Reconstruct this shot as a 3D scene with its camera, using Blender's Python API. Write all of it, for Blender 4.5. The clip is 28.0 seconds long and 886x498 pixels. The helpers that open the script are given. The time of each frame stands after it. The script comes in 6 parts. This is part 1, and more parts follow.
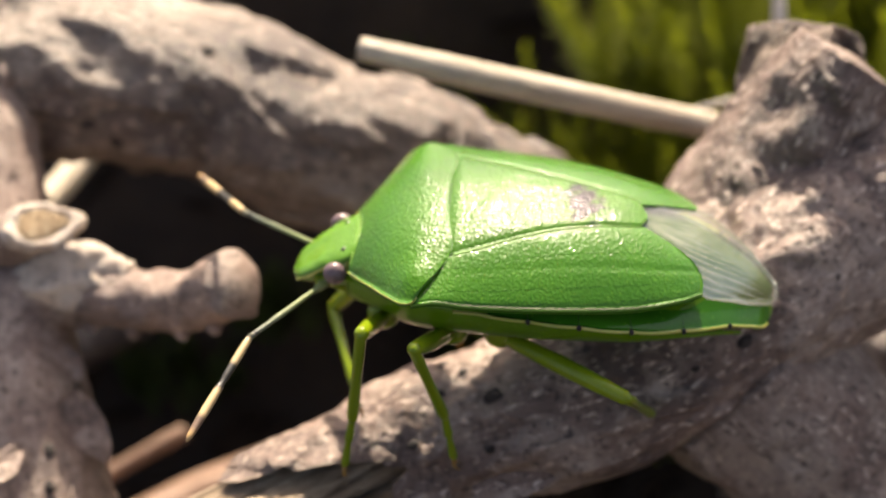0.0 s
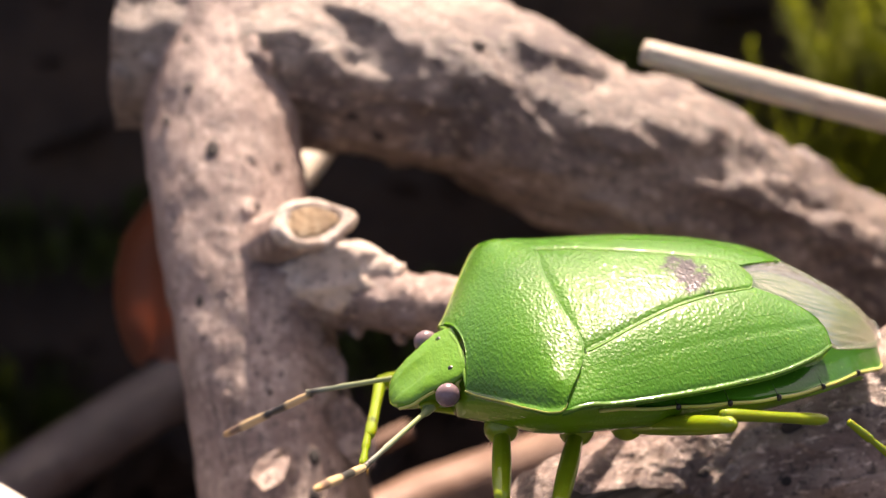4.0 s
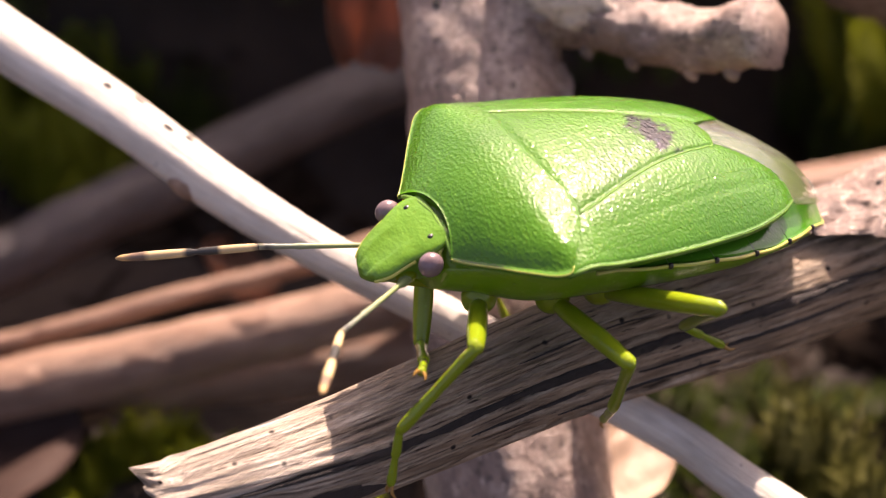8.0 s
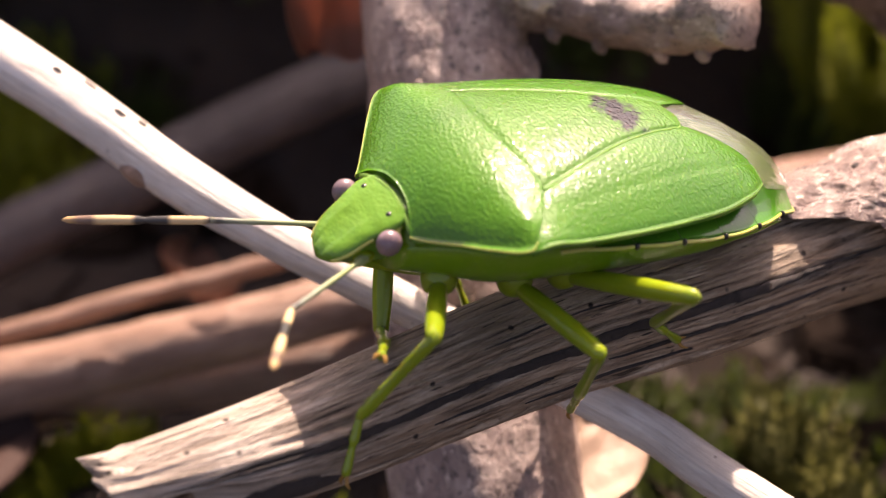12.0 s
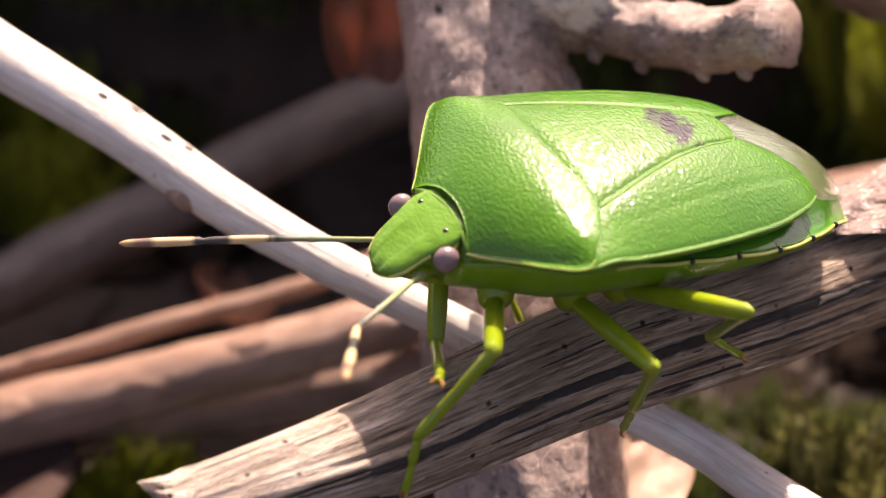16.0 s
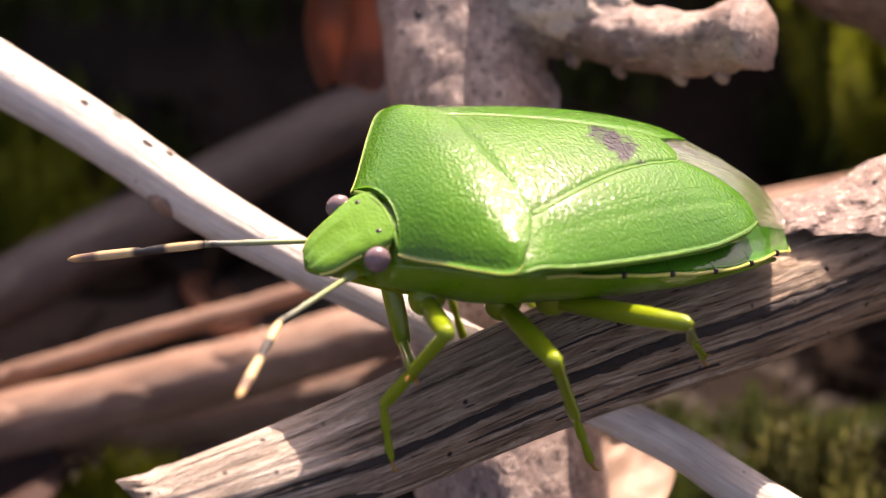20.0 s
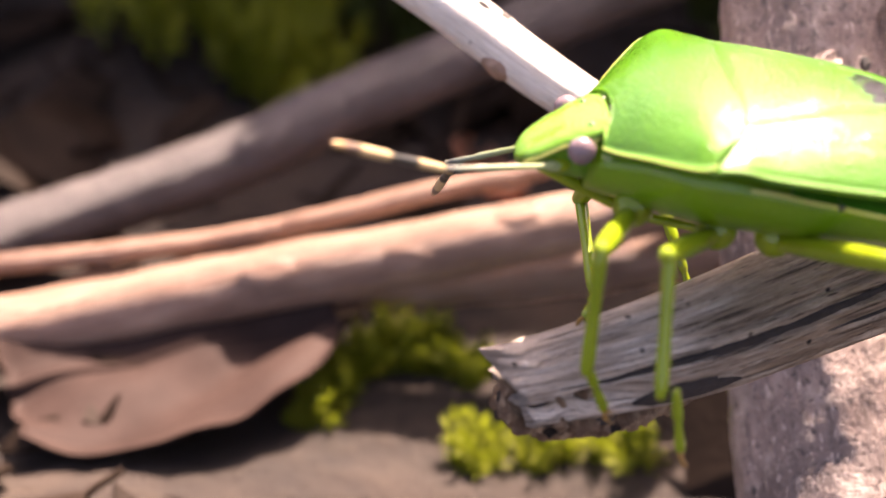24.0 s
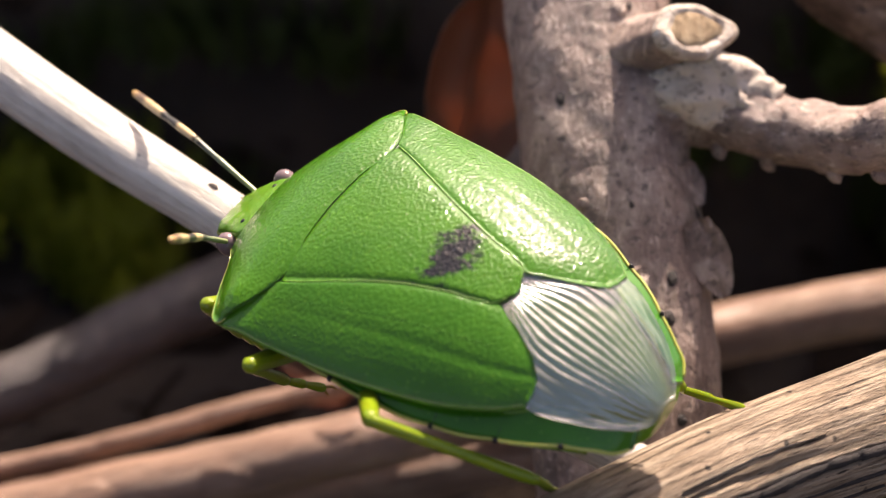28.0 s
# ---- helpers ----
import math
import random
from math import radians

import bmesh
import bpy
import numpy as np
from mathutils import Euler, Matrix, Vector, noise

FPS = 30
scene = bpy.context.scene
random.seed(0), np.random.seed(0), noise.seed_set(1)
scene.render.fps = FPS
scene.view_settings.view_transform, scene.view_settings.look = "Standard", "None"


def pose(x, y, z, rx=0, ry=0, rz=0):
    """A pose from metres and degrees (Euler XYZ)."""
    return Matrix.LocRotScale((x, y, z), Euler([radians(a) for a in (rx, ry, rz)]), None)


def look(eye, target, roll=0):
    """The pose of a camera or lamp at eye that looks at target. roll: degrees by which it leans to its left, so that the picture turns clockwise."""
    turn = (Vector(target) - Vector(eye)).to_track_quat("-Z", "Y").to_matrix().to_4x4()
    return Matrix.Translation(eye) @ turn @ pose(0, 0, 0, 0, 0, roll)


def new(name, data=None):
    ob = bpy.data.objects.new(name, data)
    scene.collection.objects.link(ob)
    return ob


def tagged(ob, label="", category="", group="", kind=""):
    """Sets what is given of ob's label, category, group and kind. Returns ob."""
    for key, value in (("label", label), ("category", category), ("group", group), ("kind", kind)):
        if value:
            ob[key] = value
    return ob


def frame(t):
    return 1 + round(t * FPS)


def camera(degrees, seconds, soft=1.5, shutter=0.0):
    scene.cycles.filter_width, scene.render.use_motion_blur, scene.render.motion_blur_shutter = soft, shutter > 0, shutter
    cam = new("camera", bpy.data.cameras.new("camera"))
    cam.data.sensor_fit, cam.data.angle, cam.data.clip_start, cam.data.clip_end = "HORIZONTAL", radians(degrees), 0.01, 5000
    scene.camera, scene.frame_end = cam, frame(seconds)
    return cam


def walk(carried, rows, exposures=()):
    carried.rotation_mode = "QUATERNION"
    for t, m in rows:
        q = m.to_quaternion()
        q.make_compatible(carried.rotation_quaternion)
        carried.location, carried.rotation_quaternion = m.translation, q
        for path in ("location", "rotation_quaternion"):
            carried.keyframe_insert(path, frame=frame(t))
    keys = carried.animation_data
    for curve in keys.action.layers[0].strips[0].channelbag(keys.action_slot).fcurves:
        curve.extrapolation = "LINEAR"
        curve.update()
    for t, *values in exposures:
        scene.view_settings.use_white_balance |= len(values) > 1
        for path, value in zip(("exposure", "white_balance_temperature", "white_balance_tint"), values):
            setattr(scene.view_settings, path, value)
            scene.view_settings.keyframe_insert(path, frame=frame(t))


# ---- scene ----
import functools

# All lengths below are millimetres, turned into metres when a mesh is made or a thing is placed.
MM = 0.001

cam = camera(22, 28.0, soft=1.2)
cam.data.dof.use_dof = True
cam.data.dof.focus_distance = 65.0 * MM
cam.data.dof.aperture_fstop = 74


def cam_pose(x, y, z, yaw, pitch, roll):
    return pose(x * MM, y * MM, z * MM, 90 + pitch, 0, yaw) @ pose(0, 0, 0, 0, 0, roll)


CAMERA_ROWS = [
    (0, 15.64, -53.64, 58.74, -1.66, -30.65, -7.91),
    (0.5, 14.51, -51.60, 58.64, -0.41, -31.48, -8.13),
    (1, 14.69, -50.40, 58.23, -0.84, -31.31, -7.54),
    (1.5, 14.91, -49.89, 57.52, -1.28, -31.31, -7.40),
    (2, 14.08, -49.77, 57.82, -0.88, -30.88, -7.57),
    (2.5, 12.96, -49.80, 57.86, -0.66, -30.64, -7.44),
    (4.5, 7.49, -49.44, 60.10, -0.24, -33.25, -5.76),
    (5, 7.44, -50.69, 59.15, -2.53, -36.62, -3.66),
    (5.5, 5.02, -51.13, 58.96, -0.45, -36.41, -3.85),
    (6, 2.35, -51.26, 59.03, -0.80, -35.80, -2.22),
    (6.5, 1.08, -50.39, 58.49, 0.54, -36.68, -2.02),
    (7, 0.64, -49.90, 58.45, -0.34, -37.52, -0.31),
    (7.5, 0.16, -50.26, 58.36, -0.18, -37.32, 0.09),
    (8, -0.17, -50.34, 58.26, -0.23, -37.22, 0.46),
    (8.5, -0.58, -49.46, 57.44, 0.51, -37.15, 0.29),
    (9, -0.72, -48.27, 56.46, 0.16, -37.32, 0.53),
    (9.5, -0.59, -48.33, 56.25, -0.03, -37.22, 0.78),
    (10, -1.02, -48.56, 56.38, -0.01, -37.10, 0.52),
    (10.5, -0.45, -48.51, 55.89, -0.02, -36.74, 0.60),
    (11, -0.51, -48.54, 55.73, -0.31, -36.82, 0.61),
    (11.5, -0.36, -48.88, 55.63, -0.23, -36.65, 0.40),
    (12, 0.08, -49.23, 55.51, -1.16, -36.30, 0.75),
    (12.5, -0.20, -49.67, 55.69, -1.39, -36.13, 0.63),
    (13, -0.23, -49.78, 55.62, -1.47, -35.73, 0.58),
    (13.5, -0.43, -50.01, 55.62, -1.55, -35.49, 0.43),
    (15.5, -1.03, -49.36, 55.53, -1.57, -35.62, 0.13),
    (16, -1.54, -49.50, 55.65, -1.30, -35.74, 0.11),
    (16.5, -1.31, -49.49, 55.46, -1.17, -35.60, 0.26),
    (17, -1.41, -49.47, 55.55, -1.31, -35.64, 0.31),
    (17.5, -0.46, -49.58, 55.30, -1.27, -35.60, 0.68),
    (18, -1.46, -49.45, 55.84, -1.69, -35.91, 0.47),
    (18.5, -1.98, -49.99, 55.68, -0.02, -35.66, 0.02),
    (19, -1.19, -50.04, 55.48, -1.27, -35.28, 0.54),
    (19.5, -0.51, -49.51, 54.93, -0.58, -35.11, 0.35),
    (20, -0.86, -50.36, 55.30, -1.25, -35.04, -0.19),
    (20.5, -0.04, -49.63, 54.77, -1.22, -34.90, 0.41),
    (21, -2.18, -49.17, 54.97, -0.35, -35.75, -0.52),
    (21.5, -3.86, -48.76, 54.92, 0.61, -36.53, -1.17),
    (22, -4.77, -48.15, 54.66, 0.87, -37.05, -0.52),
    (22.5, -6.84, -49.01, 55.31, 2.68, -37.27, -1.14),
    (24.5, -8.25, -49.31, 54.99, 0.35, -38.91, 2.89),
    (25, -6.68, -49.38, 55.01, -0.71, -37.21, 4.16),
    (25.5, -4.99, -49.24, 56.11, -1.26, -36.79, 2.92),
    (26, -4.01, -48.89, 56.05, -2.13, -36.19, 2.72),
    (26.5, -3.83, -48.20, 55.94, -3.01, -35.78, 2.37),
    (27, -3.28, -47.60, 55.32, -3.57, -35.21, 2.71),
    (27.5, -4.34, -46.84, 55.70, -3.25, -35.20, 2.07),
    (28, -5.73, -45.82, 56.12, -1.79, -35.23, 1.47),
]
EXPOSURES = [(t, stops, 7950 if t < 27 else 7600, 14 if t < 4 else 33 if t < 27 else 23) for t, stops in ((0, 1.15), (1, 1.35), (2.5, 1.28), (5, 1.28), (7, 1.35), (13, 1.35), (20, 1.35), (22, 1.6), (24.5, 2.3), (25.2, 2.28), (26, 1.65), (27, 1.18), (28, 1.03))]
walk(cam, [(row[0], cam_pose(*row[1:])) for row in CAMERA_ROWS], EXPOSURES)

# ---- light: noon sun and open sky ----
SUN_ELEVATION, SUN_AZIMUTH = 49.0, 72.0
world = bpy.data.worlds.new("sky")
scene.world = world
world.use_nodes = True
wn = world.node_tree
sky = wn.nodes.new("ShaderNodeTexSky")
sky.sky_type = "NISHITA"
sky.sun_disc = False
sky.sun_elevation = radians(SUN_ELEVATION)
sky.sun_rotation = radians(90 - SUN_AZIMUTH)
sky.air_density, sky.dust_density, sky.ozone_density = 0.7, 4.0, 0.6
wn.links.new(sky.outputs[0], wn.nodes["Background"].inputs[0])
wn.nodes["Background"].inputs[1].default_value = 0.11
sun_data = bpy.data.lights.new("sun", "SUN")
sun_data.energy, sun_data.angle, sun_data.color = 5.0, radians(0.55), (1.0, 0.96, 0.88)
sun = new("sun", sun_data)
ce, se = math.cos(radians(SUN_ELEVATION)), math.sin(radians(SUN_ELEVATION))
sun.matrix_world = look((ce * math.cos(radians(SUN_AZIMUTH)), ce * math.sin(radians(SUN_AZIMUTH)), se), (0, 0, 0))


# ---- materials ----
class Nodes:
    """A node material under construction."""

    def __init__(self, name):
        self.mat = bpy.data.materials.new(name)
        self.mat.use_nodes = True
        self.tree = self.mat.node_tree
        self.shader = self.tree.nodes["Principled BSDF"]
        self.coords = self.tree.nodes.new("ShaderNodeTexCoord")

    def add(self, kind, **values):
        node = self.tree.nodes.new(kind)
        for key, value in values.items():
            node.inputs[key].default_value = value
        return node

    def link(self, a, b):
        self.tree.links.new(a, b)

    def mapped(self, space, scale):
        node = self.add("ShaderNodeMapping", Scale=scale)
        self.link(self.coords.outputs[space], node.inputs[0])
        return node.outputs[0]

    def noise(self, vector, scale, detail=4.0, rough=0.6):
        node = self.add("ShaderNodeTexNoise", Scale=scale, Detail=detail, Roughness=rough)
        self.link(vector, node.inputs["Vector"])
        return node.outputs["Fac"]

    def cells(self, vector, scale, feature="F1"):
        node = self.add("ShaderNodeTexVoronoi", Scale=scale)
        node.feature = feature
        self.link(vector, node.inputs["Vector"])
        return node.outputs["Distance"]

    def ramp(self, value, *stops):
        node = self.tree.nodes.new("ShaderNodeValToRGB")
        while len(node.color_ramp.elements) < len(stops):
            node.color_ramp.elements.new(0.5)
        for element, (at, colour) in zip(node.color_ramp.elements, stops):
            element.position, element.color = at, (*colour, 1)
        self.link(value, node.inputs[0])
        return node.outputs[0]

    def mix(self, fac, a, b, blend="MIX"):
        node = self.tree.nodes.new("ShaderNodeMix")
        node.data_type, node.blend_type = "RGBA", blend
        for socket, value in ((node.inputs[0], fac), (node.inputs[6], a), (node.inputs[7], b)):
            if isinstance(value, (int, float)):
                socket.default_value = value
            elif isinstance(value, tuple):
                socket.default_value = (*value, 1)
            else:
                self.link(value, socket)
        return node.outputs[2]

    def math(self, op, a, b):
        node = self.tree.nodes.new("ShaderNodeMath")
        node.operation = op
        for socket, value in zip(node.inputs, (a, b)):
            if isinstance(value, (int, float)):
                socket.default_value = value
            else:
                self.link(value, socket)
        return node.outputs[0]

    def bump(self, height, distance, strength=1.0, normal=None):
        node = self.add("ShaderNodeBump", Distance=distance * MM, Strength=strength)
        self.link(height, node.inputs["Height"])
        if normal:
            self.link(normal, node.inputs["Normal"])
        return node.outputs[0]

    def done(self, colour, roughness=0.7, normal=None, **values):
        for socket, value in ((self.shader.inputs["Base Color"], colour), (self.shader.inputs["Roughness"], roughness)):
            if isinstance(value, tuple):
                socket.default_value = (*value, 1)
            elif isinstance(value, (int, float)):
                socket.default_value = value
            else:
                self.link(value, socket)
        if normal:
            self.link(normal, self.shader.inputs["Normal"])
            if not self.shader.inputs["Coat Normal"].is_linked:
                self.link(normal, self.shader.inputs["Coat Normal"])
        for key, value in values.items():
            self.shader.inputs[key.replace("_", " ")].default_value = value
        return self.mat


def wood_material(name, dark, mid, light, along=0.12, across=4.5, relief=0.06, rough=0.62, specks=0.06, paled_end=None, streak=0.0):
    """Weathered bare wood: the grain runs along the first UV axis, in millimetres."""
    n = Nodes(name)
    grain = n.noise(n.mapped("UV", (along * 2.6, across * 0.55, 1)), 1.0, 6.0, 0.62)
    lines = n.noise(n.mapped("UV", (along * 1.8, across * 1.5, 1)), 1.0, 7.0, 0.7)
    dashes = n.noise(n.mapped("UV", (along * 6, across * 2.2, 3)), 1.0, 3.0, 0.6)
    hair = n.noise(n.mapped("UV", (along * 5, across * 6, 1)), 1.0, 3.0, 0.6)
    broad = n.noise(n.mapped("Object", (1, 1, 1)), 260.0, 4.0, 0.6)
    base = n.ramp(grain, (0.28, tuple(0.5 * (a + b) for a, b in zip(dark, mid))), (0.46, mid), (0.66, light))
    base = n.mix(n.ramp(broad, (0.35, (0.45, 0.45, 0.45)), (0.6, (0, 0, 0))), base, tuple(0.55 * c for c in mid))
    base = n.mix(n.ramp(hair, (0.34, (0.55, 0.55, 0.55)), (0.5, (0, 0, 0))), base, tuple(0.5 * c for c in mid))
    base = n.mix(n.ramp(lines, (0.32 + streak, (0.9, 0.9, 0.9)), (0.4 + streak, (0, 0, 0))), base, dark)
    base = n.mix(n.ramp(dashes, (0.26 + streak, (1, 1, 1)), (0.33 + streak, (0, 0, 0))), base, tuple(0.5 * c for c in dark))
    crumb = n.noise(n.mapped("UV", (along * 22, across * 1.6, 7)), 1.0, 4.0, 0.7)
    base = n.mix(n.ramp(crumb, (0.36, (0.4, 0.4, 0.4)), (0.5, (0, 0, 0))), base, tuple(0.5 * (a + b) * 0.8 for a, b in zip(dark, mid)))
    if paled_end:
        # the bleached end: paler over the first millimetres, partly for the sunlight on it
        split = n.tree.nodes.new("ShaderNodeSeparateXYZ")
        n.link(n.coords.outputs["UV"], split.inputs[0])
        from_end = n.math("ADD", n.math("MULTIPLY", split.outputs[0], 0.1), n.math("MULTIPLY", n.math("SUBTRACT", broad, 0.5), 0.5))
        base = n.mix(n.ramp(from_end, (0.35, (0, 0, 0)), (0.75, (1, 1, 1))), base, n.mix(1.0, base, paled_end, "MULTIPLY"))
    spots = n.cells(n.mapped("Object", (1, 1, 1)), 1100.0)
    base = n.mix(n.ramp(spots, (specks, (1, 1, 1)), (specks + 0.07, (0, 0, 0))), base, tuple(0.3 * c for c in dark))
    height = n.math("ADD", n.math("ADD", grain, n.math("MULTIPLY", n.ramp(lines, (0.3, (0, 0, 0)), (0.5, (1, 1, 1))), 0.8)), n.math("ADD", n.math("MULTIPLY", hair, 0.35), n.math("MULTIPLY", crumb, 0.7)))
    return n.done(base, rough, n.bump(height, relief * 1.6), Specular_IOR_Level=0.4)


def bark_material(name, dark, mid, light, scale=1.0, relief=0.09, rough=0.5, flecks=0.6, plates=0.3):
    """Thin grey bark: smooth skin, pale scuffs and flecks, short splits, pores and a broken gloss."""
    n = Nodes(name)
    ob = n.mapped("Object", (1, 1, 1))
    broad = n.noise(ob, 170.0 * scale, 5.0, 0.62)
    patch = n.noise(ob, 560.0 * scale, 6.0, 0.68)
    fine = n.noise(ob, 3600.0 * scale, 5.0, 0.7)
    scuff = n.noise(n.mapped("UV", (2.2, 4.6, 5)), scale, 5.0, 0.72)
    streak = n.noise(n.mapped("UV", (0.3, 2.6, 1)), scale, 6.0, 0.68)
    base = n.ramp(broad, (0.32, dark), (0.5, mid), (0.7, light))
    base = n.mix(n.ramp(streak, (0.34, (0.7, 0.7, 0.7)), (0.5, (0, 0, 0))), base, dark)
    base = n.mix(n.ramp(patch, (0.5, (0, 0, 0)), (0.66, (0.75, 0.75, 0.75))), base, light)
    base = n.mix(n.ramp(fine, (0.36, (0.9, 0.9, 0.9)), (0.47, (0, 0, 0))), base, tuple(0.5 * c for c in dark))
    base = n.mix(n.ramp(scuff, (0.56, (0, 0, 0)), (0.64, (flecks, flecks, flecks))), base, tuple(min(0.8, 1.5 * c) for c in light))
    splits = n.noise(n.mapped("UV", (0.16, 3.1, 9)), scale, 4.0, 0.6)
    open_split = n.math("MULTIPLY", n.ramp(splits, (0.27, (1, 1, 1)), (0.33, (0, 0, 0))), plates)
    base = n.mix(open_split, base, tuple(0.25 * c for c in dark))
    pores = n.cells(ob, 420.0 * scale)
    base = n.mix(n.ramp(pores, (0.04, (0.9, 0.9, 0.9)), (0.07, (0, 0, 0))), base, tuple(0.2 * c for c in dark))
    height = n.math("ADD", n.math("ADD", n.math("MULTIPLY", patch, 0.9), n.math("ADD", n.math("MULTIPLY", fine, 0.55), n.math("MULTIPLY", scuff, 0.6))), n.math("MULTIPLY", open_split, -0.8))
    gloss = n.math("ADD", n.math("MULTIPLY", fine, 0.6), rough - 0.34)
    return n.done(base, gloss, n.bump(height, relief * 2.4), Specular_IOR_Level=0.75)


BARE_WOOD = wood_material("bare wood", (0.045, 0.026, 0.015), (0.64, 0.53, 0.42), (0.86, 0.79, 0.69), 0.15, relief=0.11, paled_end=(0.66, 0.58, 0.49), streak=0.05)
CUT_WOOD = wood_material("cut wood", (0.2, 0.12, 0.06), (0.48, 0.34, 0.2), (0.66, 0.52, 0.34), 1.2, 1.6)
ROT_WOOD = wood_material("rotten wood", (0.02, 0.01, 0.006), (0.2, 0.12, 0.072), (0.52, 0.38, 0.25), 0.9, 1.6, 0.12, 0.8, 0.2)
STRAW = wood_material("straw", (0.36, 0.3, 0.22), (0.74, 0.68, 0.59), (0.8, 0.76, 0.68), 0.05, 3.2, 0.03, 0.42, 0.012)
DRY_STALK = wood_material("dry stalk", (0.2, 0.13, 0.08), (0.66, 0.57, 0.44), (0.8, 0.74, 0.62), 0.06, 4.0, 0.04, 0.5, 0.02)
BROWN_STICK = wood_material("brown stick", (0.11, 0.06, 0.04), (0.3, 0.18, 0.125), (0.42, 0.28, 0.2), 0.07, 1.4, 0.06, 0.45, 0.02)
GREY_BARK = bark_material("grey bark", (0.1, 0.066, 0.053), (0.27, 0.187, 0.155), (0.49, 0.385, 0.32), 1.0, 0.07, 0.5, 0.6, 0.3)
TWIG_BARK = bark_material("twig bark", (0.075, 0.043, 0.033), (0.245, 0.163, 0.132), (0.52, 0.41, 0.335), 0.9, 0.1, 0.46, 0.9, 0.6)
LOG_BARK = bark_material("log bark", (0.045, 0.029, 0.023), (0.125, 0.087, 0.069), (0.35, 0.28, 0.225), 0.8, 0.12, 0.48, 0.95, 0.5)
# dark grey bark, taken darker still for the shade the stick lies in
SHADED_BARK = bark_material("shaded bark", (0.03, 0.022, 0.02), (0.065, 0.05, 0.046), (0.105, 0.085, 0.078))


# ---- mesh helpers ----
def part(name, verts, faces, material, parent=None, label="", uvs=None, smooth=True, at=(0, 0, 0)):
    """One mesh object from millimetre vertices (an n x 3 array) round the point at; a part when it has a parent."""
    me = bpy.data.meshes.new(name)
    me.from_pydata(((np.asarray(verts, float) - at) * MM).tolist(), [], faces)
    if uvs is not None:
        loops = np.empty(len(me.loops), int)
        me.loops.foreach_get("vertex_index", loops)
        layer = me.uv_layers.new(name="UVMap")
        layer.data.foreach_set("uv", np.asarray(uvs, np.float32)[loops].ravel())
    me.polygons.foreach_set("use_smooth", [smooth] * len(me.polygons))
    me.materials.append(material)
    ob = new(name, me)
    ob.location = [c * MM for c in at]
    if parent:
        ob.parent = parent
        ob.location = (Vector(at) - Vector(parent.location) / MM) * MM
    if label:
        tagged(ob, label)
    return ob


def thing(name, at, label, category, group="", kind=""):
    ob = new(name)
    ob.location = [c * MM for c in at]
    ob.empty_display_size = 0.002
    return tagged(ob, label, category, group, kind)


def spline(points, count):
    """Catmull-Rom through rows of x, y, z, r: evenly spaced rows, tangents and lengths."""
    p = np.asarray(points, float)
    p = np.vstack([2 * p[0] - p[1], p, 2 * p[-1] - p[-2]])
    rows = []
    for i in range(1, len(p) - 2):
        for t in np.linspace(0, 1, 40, endpoint=False):
            a, b, c, d = p[i - 1 : i + 3]
            rows.append(0.5 * (2 * b + (c - a) * t + (2 * a - 5 * b + 4 * c - d) * t * t + (3 * b - a - 3 * c + d) * t**3))
    rows = np.array(rows + [p[-2]])
    length = np.r_[0, np.cumsum(np.linalg.norm(np.diff(rows[:, :3], axis=0), axis=1))]
    s = np.linspace(0, length[-1], count)
    rows = np.stack([np.interp(s, length, rows[:, k]) for k in range(4)], 1)
    tangent = np.gradient(rows[:, :3], axis=0)
    tangent /= np.linalg.norm(tangent, axis=1)[:, None]
    return rows, tangent, s


def tube(points, count, segs, relief=None, caps=True, start=None):
    """A limb along a spline. The angle 0 is the upper side, a quarter turn on is towards -y for a limb that runs along +x.
    relief(s, angle, r): outward millimetres. start(angle): where along the limb the skin begins."""
    rows, tangent, s = spline(points, count)
    ref = np.array([0, 0, 1.0])
    up = ref - (tangent @ ref)[:, None] * tangent
    up /= np.linalg.norm(up, axis=1)[:, None]
    side = np.cross(tangent, up)
    angles = np.linspace(0, 2 * math.pi, segs + 1)
    mean_r = float(rows[:, 3].mean())
    verts, uvs = [], []
    for j in range(count):
        for angle in angles:
            sj = s[j]
            if start:
                first = start(angle)
                sj = first + (s[-1] - first) * j / (count - 1)
            k = np.interp(sj, s, np.arange(count))
            i0, w = int(min(k, count - 2)), k - int(min(k, count - 2))
            row = rows[i0] * (1 - w) + rows[i0 + 1] * w
            u, v = up[i0] * (1 - w) + up[i0 + 1] * w, side[i0] * (1 - w) + side[i0 + 1] * w
            r = row[3] + (relief(sj, angle, row[3]) if relief else 0)
            verts.append(row[:3] + r * (math.cos(angle) * u + math.sin(angle) * v))
            uvs.append((sj, angle * mean_r))
    n = segs + 1
    faces = [(j * n + i, j * n + i + 1, (j + 1) * n + i + 1, (j + 1) * n + i) for j in range(count - 1) for i in range(segs)]
    if caps and not start:
        for j, sign in ((0, 1), (count - 1, -1)):
            centre = len(verts)
            verts.append(rows[j, :3] - sign * tangent[j] * 0.12 * rows[j, 3])
            uvs.append((s[j] - sign * rows[j, 3], 0))
            ring = [j * n + i for i in range(n)]
            faces += [(ring[i + 1], ring[i], centre)[::sign] for i in range(segs)]
    return np.array(verts), faces, uvs


def wob(x, y, z):
    return noise.noise(Vector((x, y, z)))


